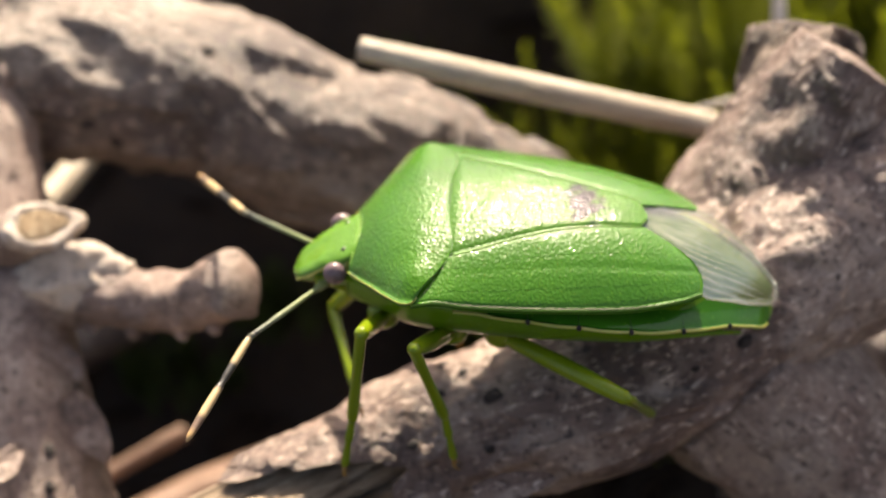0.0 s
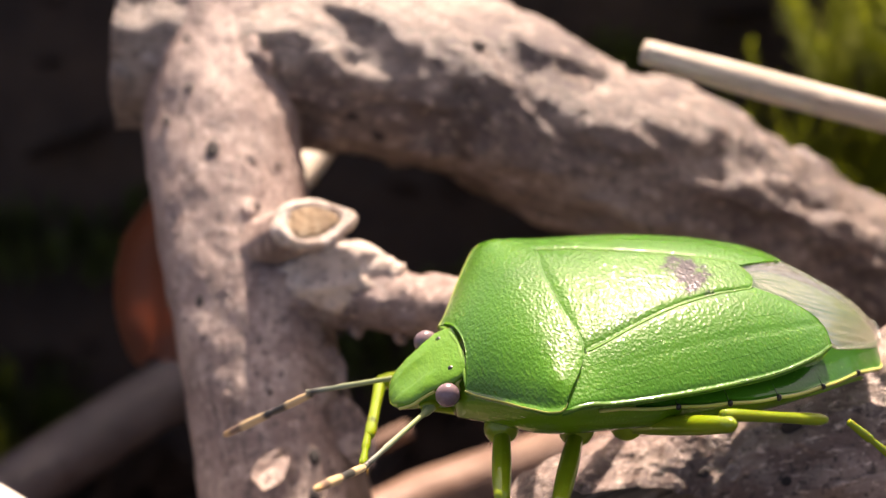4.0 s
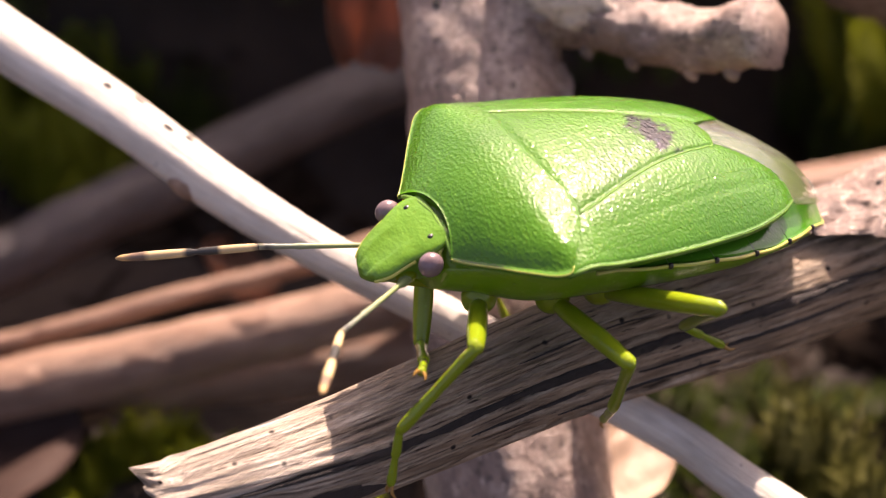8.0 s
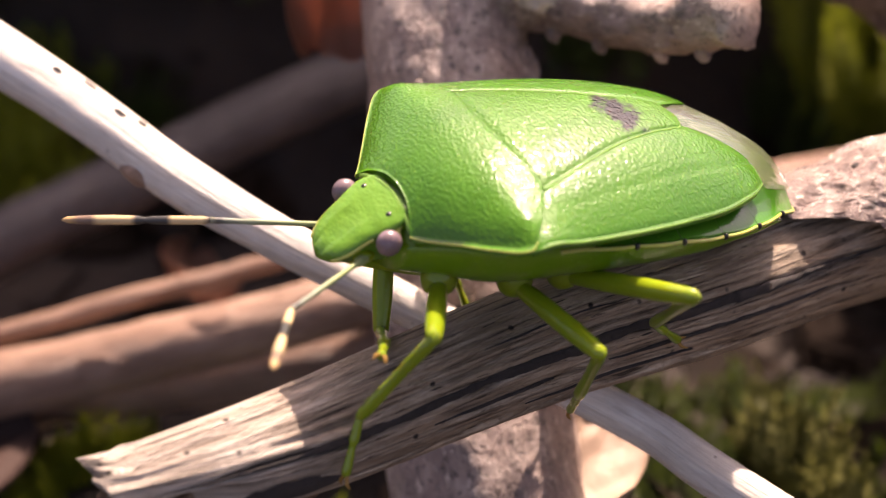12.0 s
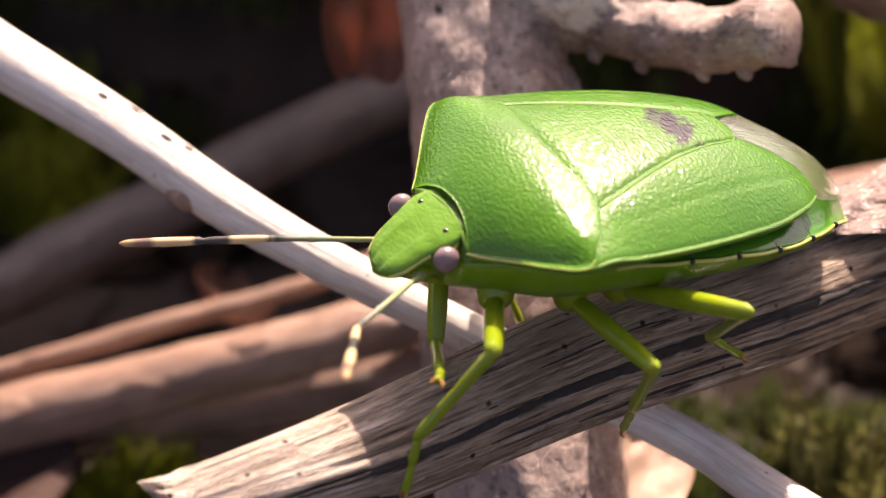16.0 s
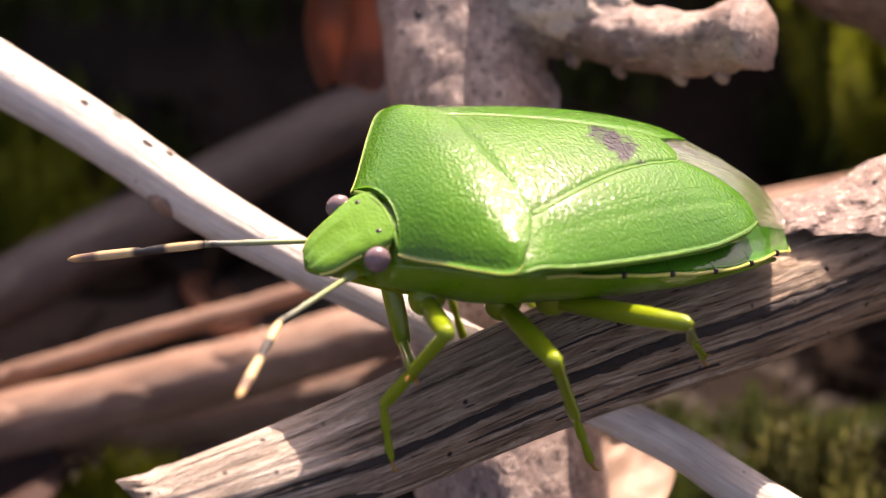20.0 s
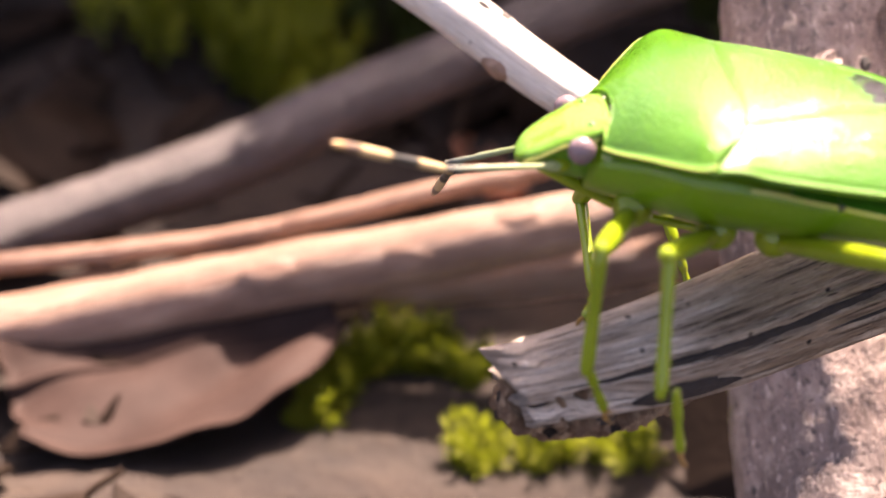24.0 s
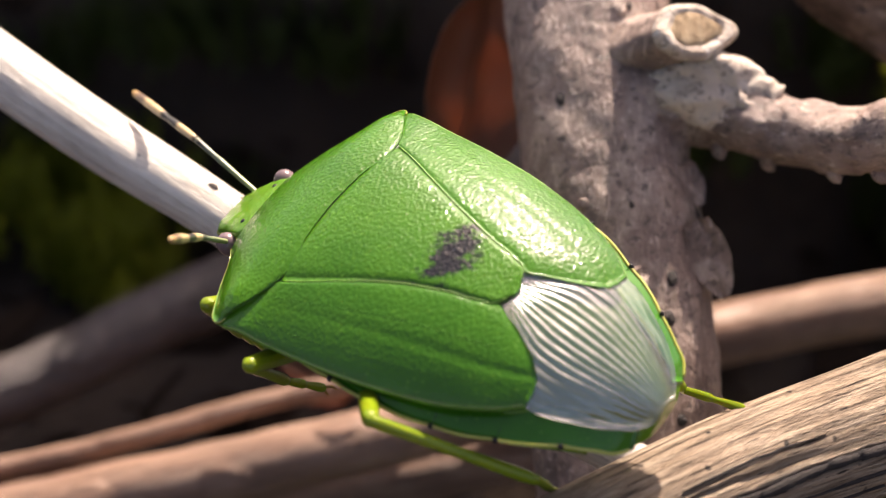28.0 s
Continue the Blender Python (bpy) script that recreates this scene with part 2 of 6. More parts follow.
def grain(depth=0.07, tight=2.4, cracks=(), seed=0.0):
    """Long ridges and furrows of bare wood, with cracks as rows of angle, from, to, half-width, depth."""

    def relief(s, angle, r):
        c, d = math.cos(angle) * tight, math.sin(angle) * tight
        out = depth * (wob(c * 1.2 + seed, d * 1.2, s * 0.07) + 0.55 * wob(c * 3.4, d * 3.4 + seed, s * 0.16) + 0.3 * wob(c * 8, d * 8, s * 0.5 + seed))
        for at, first, last, half, deep in cracks:
            if first < s < last:
                off = (angle - at - 0.12 * wob(s * 0.35, at, seed) - 0.03 * wob(s * 1.7, at, 3) + math.pi) % (2 * math.pi) - math.pi
                ends = min(1, (s - first) / 1.5, (last - s) / 1.5)
                out -= deep * ends * math.exp(-((off / (half * (1.0 + 0.35 * wob(s * 0.9, at, 7)))) ** 4)) if abs(off) < 0.5 else 0
        return out

    return relief


def lumpy(depth=0.12, size=1.0, flakes=0.0, seed=0.0):
    """Uneven bark: swells, pits and lifted flakes."""

    def relief(s, angle, r):
        x, y, z = math.cos(angle) * r * size, math.sin(angle) * r * size, s * size * 0.7 + seed
        out = depth * (1.3 * wob(x * 0.4, y * 0.4, z * 0.3) + wob(x, y, z) + 0.5 * wob(x * 2.3, y * 2.3, z * 2.3) + 0.25 * wob(x * 6, y * 6, z * 6))
        if flakes:
            lift = wob(x * 0.9 + 9, y * 0.9, z * 0.7)
            out += flakes * max(0.0, min(1.0, (lift - 0.12) * 14))
        return out

    return relief


@functools.lru_cache(None)
def limb_line(points):
    return spline(points, 200)


def seat(points, s, angle):
    """A place on a limb's skin, its outward direction and the limb's own direction there."""
    rows, tangent, lengths = limb_line(tuple(points))
    i = int(np.argmin(abs(lengths - s)))
    t = tangent[i]
    up = np.array([0, 0, 1.0]) - t[2] * t
    up /= np.linalg.norm(up)
    n = math.cos(angle) * up + math.sin(angle) * np.cross(t, up)
    return rows[i, :3] + rows[i, 3] * n, n, t


def scab(name, parent, place, size, long, rise, material, label="", seed=0.0, sink=0.1):
    """A small uneven boss or spot on bark: place is a seat()."""
    p, n, t = place
    side = np.cross(n, t)
    rings, segs, verts = 4, 14, [p + n * rise]
    for i in range(1, rings + 1):
        q = i / rings
        for k in range(segs):
            a = 2 * math.pi * k / segs
            reach = size * q * (1 + 0.3 * wob(math.cos(a) * 1.3, math.sin(a) * 1.3, seed))
            verts.append(p + t * (long * reach * math.cos(a)) + side * (reach * math.sin(a)) + n * (rise * (1 - q**3) + 0.25 * rise * wob(q * 3, a, seed) - (sink if i == rings else 0)))
    faces = [(0, 1 + k, 1 + (k + 1) % segs) for k in range(segs)]
    for i in range(rings - 1):
        a, b = 1 + i * segs, 1 + (i + 1) * segs
        faces += [(a + k, b + k, b + (k + 1) % segs, a + (k + 1) % segs) for k in range(segs)]
    base = tuple(Vector(parent.location) / MM)
    return part(name, verts, faces, material, parent, label, uvs=[(v[0], v[1]) for v in verts], at=base)


def spur(name, parent, place, length, r, material, label="", lean=0.0):
    """A short pointed splinter standing out of a limb."""
    p, n, t = place
    rows = [(*(p - n * 0.2), r), (*(p + n * 0.35 * length + t * lean * 0.3), 0.8 * r), (*(p + n * 0.75 * length + t * lean * 0.7), 0.45 * r), (*(p + n * length + t * lean), 0.05 * r)]
    v, f, uv = tube(rows, 12, 10, lumpy(0.12 * r, 2.5, 0, length))
    return part(name, v, f, material, parent, label, uvs=uv, at=tuple(Vector(parent.location) / MM))


def stick(name, points, material, label, category, segs=28, per_mm=3.0, relief=None, group="", body="shaft"):
    """A loose stick or stalk: an Empty at its first point with its shaft."""
    length = sum(math.dist(a[:3], b[:3]) for a, b in zip(points, points[1:]))
    ob = thing(name, points[0][:3], label, category, group)
    v, f, uv = tube(points, max(8, int(length * per_mm)), segs, relief)
    part(body, v, f, material, ob, uvs=uv, at=points[0][:3])
    return ob


# ---- ground ----
def soil_material():
    n = Nodes("soil")
    ob = n.mapped("Object", (1, 1, 1))
    broad, fine = n.noise(ob, 120.0, 5.0, 0.6), n.noise(ob, 900.0, 6.0, 0.7)
    # near-black tones: the shaded background is held in the soil's colour
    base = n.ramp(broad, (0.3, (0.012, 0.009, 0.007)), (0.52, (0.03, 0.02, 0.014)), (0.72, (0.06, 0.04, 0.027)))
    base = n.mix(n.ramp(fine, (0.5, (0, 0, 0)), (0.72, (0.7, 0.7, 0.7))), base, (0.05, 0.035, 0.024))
    return n.done(base, 0.9, n.bump(fine, 0.6))


def ground_z(x, y):
    """Soil that falls away gently, then an added steep bank that keeps the background shaded."""
    z = -2.4 - 0.209 * max(-14.0, min(42.0, y)) + 1.6 * wob(x * 0.06, y * 0.06, 0)
    t = max(0.0, min(1.0, (y - 46 - 4 * wob(x * 0.05, 3, 3) - 0.1 * abs(x - 10)) / 13))
    # extra height on the left is added to keep sun off the dark stick
    tall = 36 + 11 * max(0.0, min(1.0, (22 - x) / 8)) * max(0.0, min(1.0, (x + 15) / 6))
    return z + tall * t * t * (3 - 2 * t) + (1.5 * wob(x * 0.2, y * 0.2, 6) if 0 < t < 1 else 0)


def build_ground():
    radii = np.r_[np.linspace(0.5, 110, 110), np.geomspace(115, 60000, 26)]
    segs, verts = 120, [(0, 20, ground_z(0, 20))]
    for r in radii:
        for k in range(segs):
            a = 2 * math.pi * k / segs
            x, y = r * math.cos(a), 20 + r * math.sin(a)
            verts.append((x, y, ground_z(x, y) + 0.7 * wob(x * 0.25, y * 0.25, 4) + 0.3 * wob(x * 0.8, y * 0.8, 8)))
    faces = [(0, 1 + k, 1 + (k + 1) % segs) for k in range(segs)]
    for j in range(len(radii) - 1):
        a, b = 1 + j * segs, 1 + (j + 1) * segs
        faces += [(a + k, b + k, b + (k + 1) % segs, a + (k + 1) % segs) for k in range(segs)]
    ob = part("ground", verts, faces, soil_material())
    tagged(ob, "dark woodland soil under dead wood", "ground", kind="structure")


build_ground()

# ---- the fallen branch on which the insect walks ----
TWIG = [(-7.9, -4.6, 14.6, 1.05), (-5.2, -3.5, 14.6, 1.35), (-2.3, -1.9, 14.5, 1.58), (3.6, 2.1, 14.3, 1.8), (9.1, 5.5, 13.8, 1.98), (13.5, 8.3, 13.5, 2.05), (16.9, 9.0, 14.0, 2.15), (21.9, 8.3, 15.3, 2.5), (26.1, 9.8, 16.6, 2.7)]
SLEEVE = [(a, b, c + (0.4 if a > 16 else 0), r) for (a, b, c, _), r in zip(TWIG, (1.7, 1.85, 2.0, 2.35, 2.5, 2.5, 2.53, 2.72, 3.1))] + [(30.0, 12.0, 17.7, 3.65), (34.2, 14.0, 18.7, 3.6)]


STUMP_BARK = bark_material("stump bark", (0.03, 0.019, 0.014), (0.15, 0.098, 0.072), (0.36, 0.27, 0.2), 1.2, 0.16, 0.6, 0.6, 0.9)


def build_fallen_branch():
    base = TWIG[0][:3]
    ob = thing("fallen_branch", base, "fallen branch with a bare broken end and torn grey-brown bark", "branch")
    cracks = ((1.12, 1.6, 28, 0.06, 0.3), (1.55, -3, 3.6, 0.3, 0.6), (0.8, 4, 16, 0.04, 0.1), (1.95, 8, 24, 0.05, 0.15), (2.35, 3, 12, 0.05, 0.2), (1.5, 9, 15, 0.05, 0.2))
    v, f, uv = tube(TWIG, 280, 168, grain(0.075, 2.8, cracks))
    # the broken end: splintered, hollow towards the lower side
    start = np.array(base)
    for k, p in enumerate(v):
        d = p[0] - start[0]
        if d < 2.2:
            low = max(0.0, min(1.0, (start[2] + 0.6 - p[2]) / 1.4))
            p[0] += 0.55 * low * max(0, 1 - d / 2.2) + (0.5 * wob(p[1] * 1.7, p[2] * 1.7, 5) + 0.5 * wob(p[1] * 4.5, p[2] * 4.5, 9)) * max(0, 1 - d / 1.4)
    part("bare_wood", v, f, BARE_WOOD, ob, "bare weathered grey-brown wood with long cracks", uvs=uv, at=base)

    rot = [(-7.9, -4.65, 14.3, 0.5), (-7.0, -4.35, 13.95, 0.85), (-5.6, -3.8, 13.6, 0.95), (-4.0, -3.0, 13.5, 0.9), (-2.4, -2.2, 13.6, 0.5)]
    crumble = lumpy(0.17, 2.6, 0.15, 31.0)
    pits = lumpy(0.4, 4.0, 0.0, 12.0)
    v, f, uv = tube(rot, 130, 84, lambda s, a, r: crumble(s, a, r) - 0.5 * max(0, pits(s, a, r)))
    part("rotten_end", v, f, ROT_WOOD, ob, "crumbling dark rot under the broken tip", uvs=uv, at=base)

    def edge(angle):
        # the bark reaches furthest towards the tip on the upper side
        top = max(0.0, math.cos(max(-1.57, min(1.57, 1.3 * (angle + 0.12))))) ** 1.7
        return 27 - 6.9 * top + 0.55 * wob(angle * 1.6, 1, 0) + 0.4 * wob(angle * 6, 2, 0) + 0.3 * wob(angle * 17, 3, 0)

    v, f, uv = tube(SLEEVE, 220, 150, lumpy(0.12, 1.1, 0.16, 3.0), start=lambda a: edge(a if a < math.pi else a - 2 * math.pi))
    part("bark", v, f, TWIG_BARK, ob, "grey-brown bark with a torn edge", uvs=uv, at=base)
    limb = [(26.2, 11.0, 16.3, 3.2), (28.7, 13.2, 19.3, 2.85), (30.6, 13.9, 21.5, 2.5), (32.2, 14.4, 23.2, 2.2)]
    v, f, uv = tube(limb, 90, 72, lumpy(0.22, 0.9, 0.15, 8.0))
    part("side_limb", v, f, TWIG_BARK, ob, "knotted side limb with grey-brown bark", uvs=uv, at=base)
    stump = [(30.2, 14.3, 19.1, 2.25), (30.7, 15.8, 21.2, 2.1), (31.3, 17.4, 22.8, 1.85)]
    v, f, uv = tube(stump, 50, 60, lumpy(0.2, 1.1, 0.25, 17.0))
    part("broken_end", v, f, STUMP_BARK, ob, "flaking brown broken end of the limb", uvs=uv, at=base)
    low = [(26.2, 10.0, 14.8, 3.3), (30.0, 9.4, 10.5, 3.2), (32.3, 9.7, 5.0, 3.3), (34.0, 6.2, 1.1, 3.3), (35.5, 2.4, -2.7, 3.3)]
    v, f, uv = tube(low, 80, 64, lumpy(0.2, 0.8, 0.15, 14.0))
    part("lower_limb", v, f, TWIG_BARK, ob, uvs=uv, at=base)
    return ob


fallen_branch = build_fallen_branch()

PALE_SKIN = bark_material("pale bark", (0.27, 0.19, 0.14), (0.56, 0.46, 0.37), (0.76, 0.67, 0.56), 1.3, 0.08, 0.55, 0.6)

# ---- the grey branch behind, with its stub and cut scar ----
GREY = [(2.3, 32.0, 27.4, 2.85), (1.25, 27.4, 23.7, 2.8), (0.75, 23.5, 21.1, 2.75), (0.95, 20.0, 18.7, 2.72), (1.4, 16.7, 16.1, 2.75), (2.0, 12.3, 11.9, 2.9),
        (2.2, 9.8, 8.6, 3.1), (2.6, 6.7, 5.7, 3.2), (3.6, 2.1, 1.4, 3.3), (4.5, -1.7, -2.0, 3.3)]


def build_grey_branch():
    base = GREY[-1][:3]
    ob = thing("grey_branch", base, "leaning grey-barked dead branch with a broken stub and scar", "branch")
    v, f, uv = tube(GREY, 230, 96, lumpy(0.1, 1.0, 0.05, 1.0))
    part("limb", v, f, GREY_BARK, ob, uvs=uv, at=base)
    stub = [(2.6, 17.1, 17.4, 1.9), (4.2, 16.8, 17.8, 1.45), (5.4, 16.1, 17.85, 1.22), (6.9, 15.1, 17.8, 1.06), (9.0, 13.6, 18.4, 1.05), (10.4, 12.4, 19.5, 1.17)]
    out = Vector((0.42, -0.52, 0.74)).normalized()
    one = Vector((0.93, 0.35, -0.1))
    one = (one - one.dot(out) * out).normalized()
    two = out.cross(one)
    centre = Vector((3.8, 16.35, 20.6))

    def outline(a, size):
        reach = size * (1 + 0.16 * wob(math.cos(a) * 1.5, math.sin(a) * 1.5, size) + 0.45 * max(0, math.cos(a)) ** 10)
        return one * (1.3 * reach * math.cos(a)) + two * (0.95 * reach * math.sin(a))

    segs = 48
    sheet = lambda count: [(i * segs + k, i * segs + (k + 1) % segs, (i + 1) * segs + (k + 1) % segs, (i + 1) * segs + k) for i in range(count - 1) for k in range(segs)]
    # the swollen base that carries the cut, bedded in the limb
    verts = []
    for depth, scale in ((0.02, 0.9), (0.3, 0.93), (0.7, 0.98), (1.3, 1.15), (2.1, 1.45), (3.2, 1.8)):
        for k in range(segs):
            p = outline(2 * math.pi * k / segs, 1.0) * scale
            p = centre + p * (1 + 0.12 * wob(p[0] * 1.3, p[1] * 1.3, depth)) - out * depth - Vector((0.35, -0.3, 0.1)) * depth
            verts.append(tuple(p))
    part("branch_collar", verts, sheet(6), GREY_BARK, ob, "swollen bark under the cut", uvs=[(v[0], v[1]) for v in verts], at=base)
    for tag, size, rows, material, label in (
        ("scar_rim", 1.0, ((0.0, 0.1), (0.4, 0.1), (0.62, 0.16), (0.76, 0.24), (0.9, 0.2), (1.0, 0.05), (1.03, -0.12), (0.96, -0.26)), PALE_SKIN, "pale raised bark round the cut"),
        ("scar_face", 0.72, ((0.0, 0.22), (0.3, 0.21), (0.55, 0.22), (0.8, 0.19), (1.0, 0.08)), CUT_WOOD, "tan cut wood"),
    ):
        verts = []
        for q, lift in rows:
            for k in range(segs):
                a = 2 * math.pi * k / segs
                p = outline(a, size) * q
                verts.append(tuple(centre + p + out * (lift + 0.09 * q * wob(p[0] * 2.6, p[1] * 2.6, size))))
        part(tag, verts, sheet(len(rows)), material, ob, label, uvs=[(v[0], v[1]) for v in verts], at=base)
    v, f = tube([(2.4, 17.6, 17.6, 1.3), (3.4, 16.8, 18.2, 1.25), (4.5, 16.3, 18.6, 1.15), (5.5, 16.0, 18.35, 1.0), (6.4, 15.5, 18.05, 0.85)], 60, 56, lumpy(0.2, 1.5, 0.16, 21.0))[:2]
    part("knob", v, f, PALE_SKIN, ob, "swollen pale bark where the stub joins", at=base)
    v, f, uv = tube(stub, 90, 48, lumpy(0.1, 1.7, 0.1, 5.0))
    part("stub", v, f, GREY_BARK, ob, "short broken stub with pale grey bark", uvs=uv, at=base)
    return ob


grey_branch = build_grey_branch()

# ---- other dead wood ----
LOG = [(-2.6, 27.4, 23.0, 3.2), (1.0, 26.9, 22.4, 3.25), (4.7, 26.2, 21.7, 3.25), (9.9, 25.3, 20.3, 3.25), (13.6, 24.0, 18.2, 3.2), (17.4, 23.5, 16.5, 3.05), (23.0, 23.0, 12.2, 2.96), (33.0, 23.4, 5.0, 2.9), (48.0, 23.0, -4.7, 2.9)]
log = stick("log", LOG, LOG_BARK, "thick fallen stick with rough grey bark lit by the sun", "log", 120, 4.6, lumpy(0.18, 0.9, 0.24, 11.0))
STALK = [(-26.0, 22.9, 21.2, 1.13), (-16.1, 16.3, 17.5, 1.04), (-10.9, 12.8, 16.0, 0.90), (-7.1, 10.2, 14.6, 0.84), (-4.1, 8.4, 13.7, 0.71), (-1.2, 7.2, 12.7, 0.65), (1.4, 6.2, 11.8, 0.63), (7.2, 3.2, 10.4, 0.65), (10.2, 0.9, 9.6, 0.71), (22.0, -6.2, 5.5, 0.81), (33.0, -13.1, 0.7, 0.86)]
pale_stalk = stick("pale_stalk", STALK, STRAW, "long pale dry plant stalk lying under the twig", "stalk", 40, 4.0, grain(0.03, 1.5, (), 4.0))
straw = stick("straw", [(15.8, 20.5, 23.6, 0.42), (19.6, 20.1, 22.1, 0.54), (24.7, 20.6, 19.7, 0.55), (29.3, 22.6, 16.9, 0.52), (36.0, 25.5, 12.9, 0.5)],
      DRY_STALK, "pale cream straw resting on the log", "straw", 28, 5.0, grain(0.03, 1.4, (), 2.0))
stick("grass_stem", [(26.5, 25.5, 16.0, 0.12), (29.0, 25.2, 16.6, 0.13), (33.0, 24.9, 17.3, 0.13)], STRAW, "thin pale dry grass stem", "grass stem", 10, 4.0)
stick("upright_stem", [(33.4, 30.8, 24.2, 0.28), (32.8, 28.8, 20.0, 0.28), (32.2, 27.2, 16.9, 0.3), (31.0, 29.4, 4.9, 0.3), (30.0, 32.7, -8.4, 0.3)], STRAW, "thin pale upright dry stem", "stem", 14, 3.0)
stick("peeled_stick", [(4.8, 32.2, 16.1, 0.5), (3.4, 29.7, 15.6, 0.58), (2.2, 27.5, 15.4, 0.6)], DRY_STALK, "short peeled tan stick between the branches", "stick", 20, 4.0, grain(0.03, 1.2))
brown_stick = stick("brown_stick", [(-34.0, 16.4, -4.8, 1.4), (-19.8, 19.5, -2.8, 1.3), (-11.0, 20.1, -0.7, 1.27), (-4.0, 20.8, 0.9, 1.2), (2.0, 23.2, 1.4, 1.2), (8.0, 25.5, 1.8, 1.25), (17.2, 26.6, 3.2, 1.24), (34.0, 28.7, 5.1, 1.1)],
      BROWN_STICK, "smooth reddish-brown stick on the ground", "stick", 36, 2.0, lumpy(0.08, 0.6, 0, 2.0), "brown sticks")
brown_twig = stick("brown_twig", [(-30.0, 21.5, -3.8, 0.45), (-19.2, 22.1, -2.1, 0.42), (-11.2, 23.0, -0.1, 0.42), (-4.5, 24.1, 1.3, 0.4), (6.0, 27.7, 3.5, 0.36)],
      BROWN_STICK, "thin brown twig beside the thicker stick", "twig", 18, 2.0, lumpy(0.05, 1.0), "brown sticks")
brown_root = stick("brown_root", [(-24.0, 21.4, -6.0, 1), (-15.3, 22.1, -4.6, 1.1), (-7.3, 22.1, -3.2, 1.2), (-0.6, 22.0, -1.7, 1.1), (9.0, 24.4, -2.1, 0.9)],
      BROWN_STICK, "dull brown stick half sunk in the litter", "stick", 28, 2.0, lumpy(0.12, 0.7, 0, 6.0), "brown sticks")
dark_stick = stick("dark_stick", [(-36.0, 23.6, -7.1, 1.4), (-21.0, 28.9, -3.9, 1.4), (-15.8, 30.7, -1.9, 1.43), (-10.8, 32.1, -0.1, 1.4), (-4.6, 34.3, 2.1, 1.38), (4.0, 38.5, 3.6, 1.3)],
      SHADED_BARK, "dark grey dead stick in the shade", "stick", 30, 2.0, lumpy(0.08, 0.8))
STUMP = [(21.7, -0.1, 16.5, 1.2), (21.2, -1.7, 15.1, 1.42), (20.5, -4.0, 12.8, 1.6), (19.3, -7.7, 8.7, 1.75), (17.0, -13.3, 1.4, 1.85)]
grey_stick = stick("grey_stick", STUMP, GREY_BARK, "blunt grey-barked stick standing in the sun", "stick", 48, 4.0, lumpy(0.07, 0.9, 0.05))

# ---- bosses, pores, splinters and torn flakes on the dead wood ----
# near-black skin for cracks and holes, whose inner shade is put into colour
PIT_SHADE = bark_material("pit_shade", (0.01, 0.007, 0.006), (0.025, 0.017, 0.014), (0.05, 0.035, 0.03), 1.5, 0.1, 0.8, 0.2)


def dress(parent, points, rows, seed, skin=TWIG_BARK):
    """Rows of kind, length along the limb, angle, size: p a pit painted dark, b a pale boss."""
    for k, (kind, s, angle, size) in enumerate(rows):
        if kind == "p":
            scab("pit_shade", parent, seat(points, s, angle), size, 1.3, 0.09, PIT_SHADE, "dark pit in the bark", seed + k)
        else:
            scab("bark_boss", parent, seat(points, s, angle), size, 1.2, 0.28 * size, skin, "small bump on the bark", seed + k)


def sprinkle(parent, points, count, first, last, low, high, seed, skin=TWIG_BARK):
    """Scattered small bumps and pores along a limb."""
    rng = random.Random(seed)
    dress(parent, points, [(rng.choice("pbb"), rng.uniform(first, last), rng.uniform(low, high), rng.uniform(0.1, 0.24)) for _ in range(count)], seed, skin)


dress(fallen_branch, SLEEVE, (("p", 27.7, 0.88, 0.2), ("p", 31.0, 0.67, 0.28), ("b", 30.3, 0.55, 0.3), ("b", 28.6, 0.95, 0.22), ("p", 29.2, 0.39, 0.16), ("p", 30.0, 0.2, 0.17), ("b", 30.9, 0.9, 0.3), ("b", 32.6, 0.53, 0.26)), 3)
sprinkle(fallen_branch, SLEEVE, 26, 26, 42, -0.5, 1.4, 5)
dress(grey_branch, GREY, (("p", 18.6, 0.81, 0.3), ("b", 21.6, 0.53, 0.22), ("p", 25.6, 1.16, 0.4), ("b", 25.2, 1.0, 0.3), ("b", 15.5, -0.2, 0.35), ("p", 13.2, 0.1, 0.3)), 7, GREY_BARK)
sprinkle(grey_branch, GREY, 34, 7, 30, -1.3, 1.3, 8, GREY_BARK)
dress(log, LOG, (("p", 8.9, 1.66, 0.28), ("p", 10.0, 1.87, 0.4), ("p", 12.7, 0.53, 0.22), ("b", 14.0, 0.9, 0.3)), 9, LOG_BARK)
sprinkle(log, LOG, 22, 4, 26, 0.2, 1.8, 11, LOG_BARK)
dress(grey_stick, STUMP, (("p", 4.6, 0.6, 0.3), ("b", 4.9, 0.4, 0.22), ("b", 2.4, 0.2, 0.2)), 13, GREY_BARK)


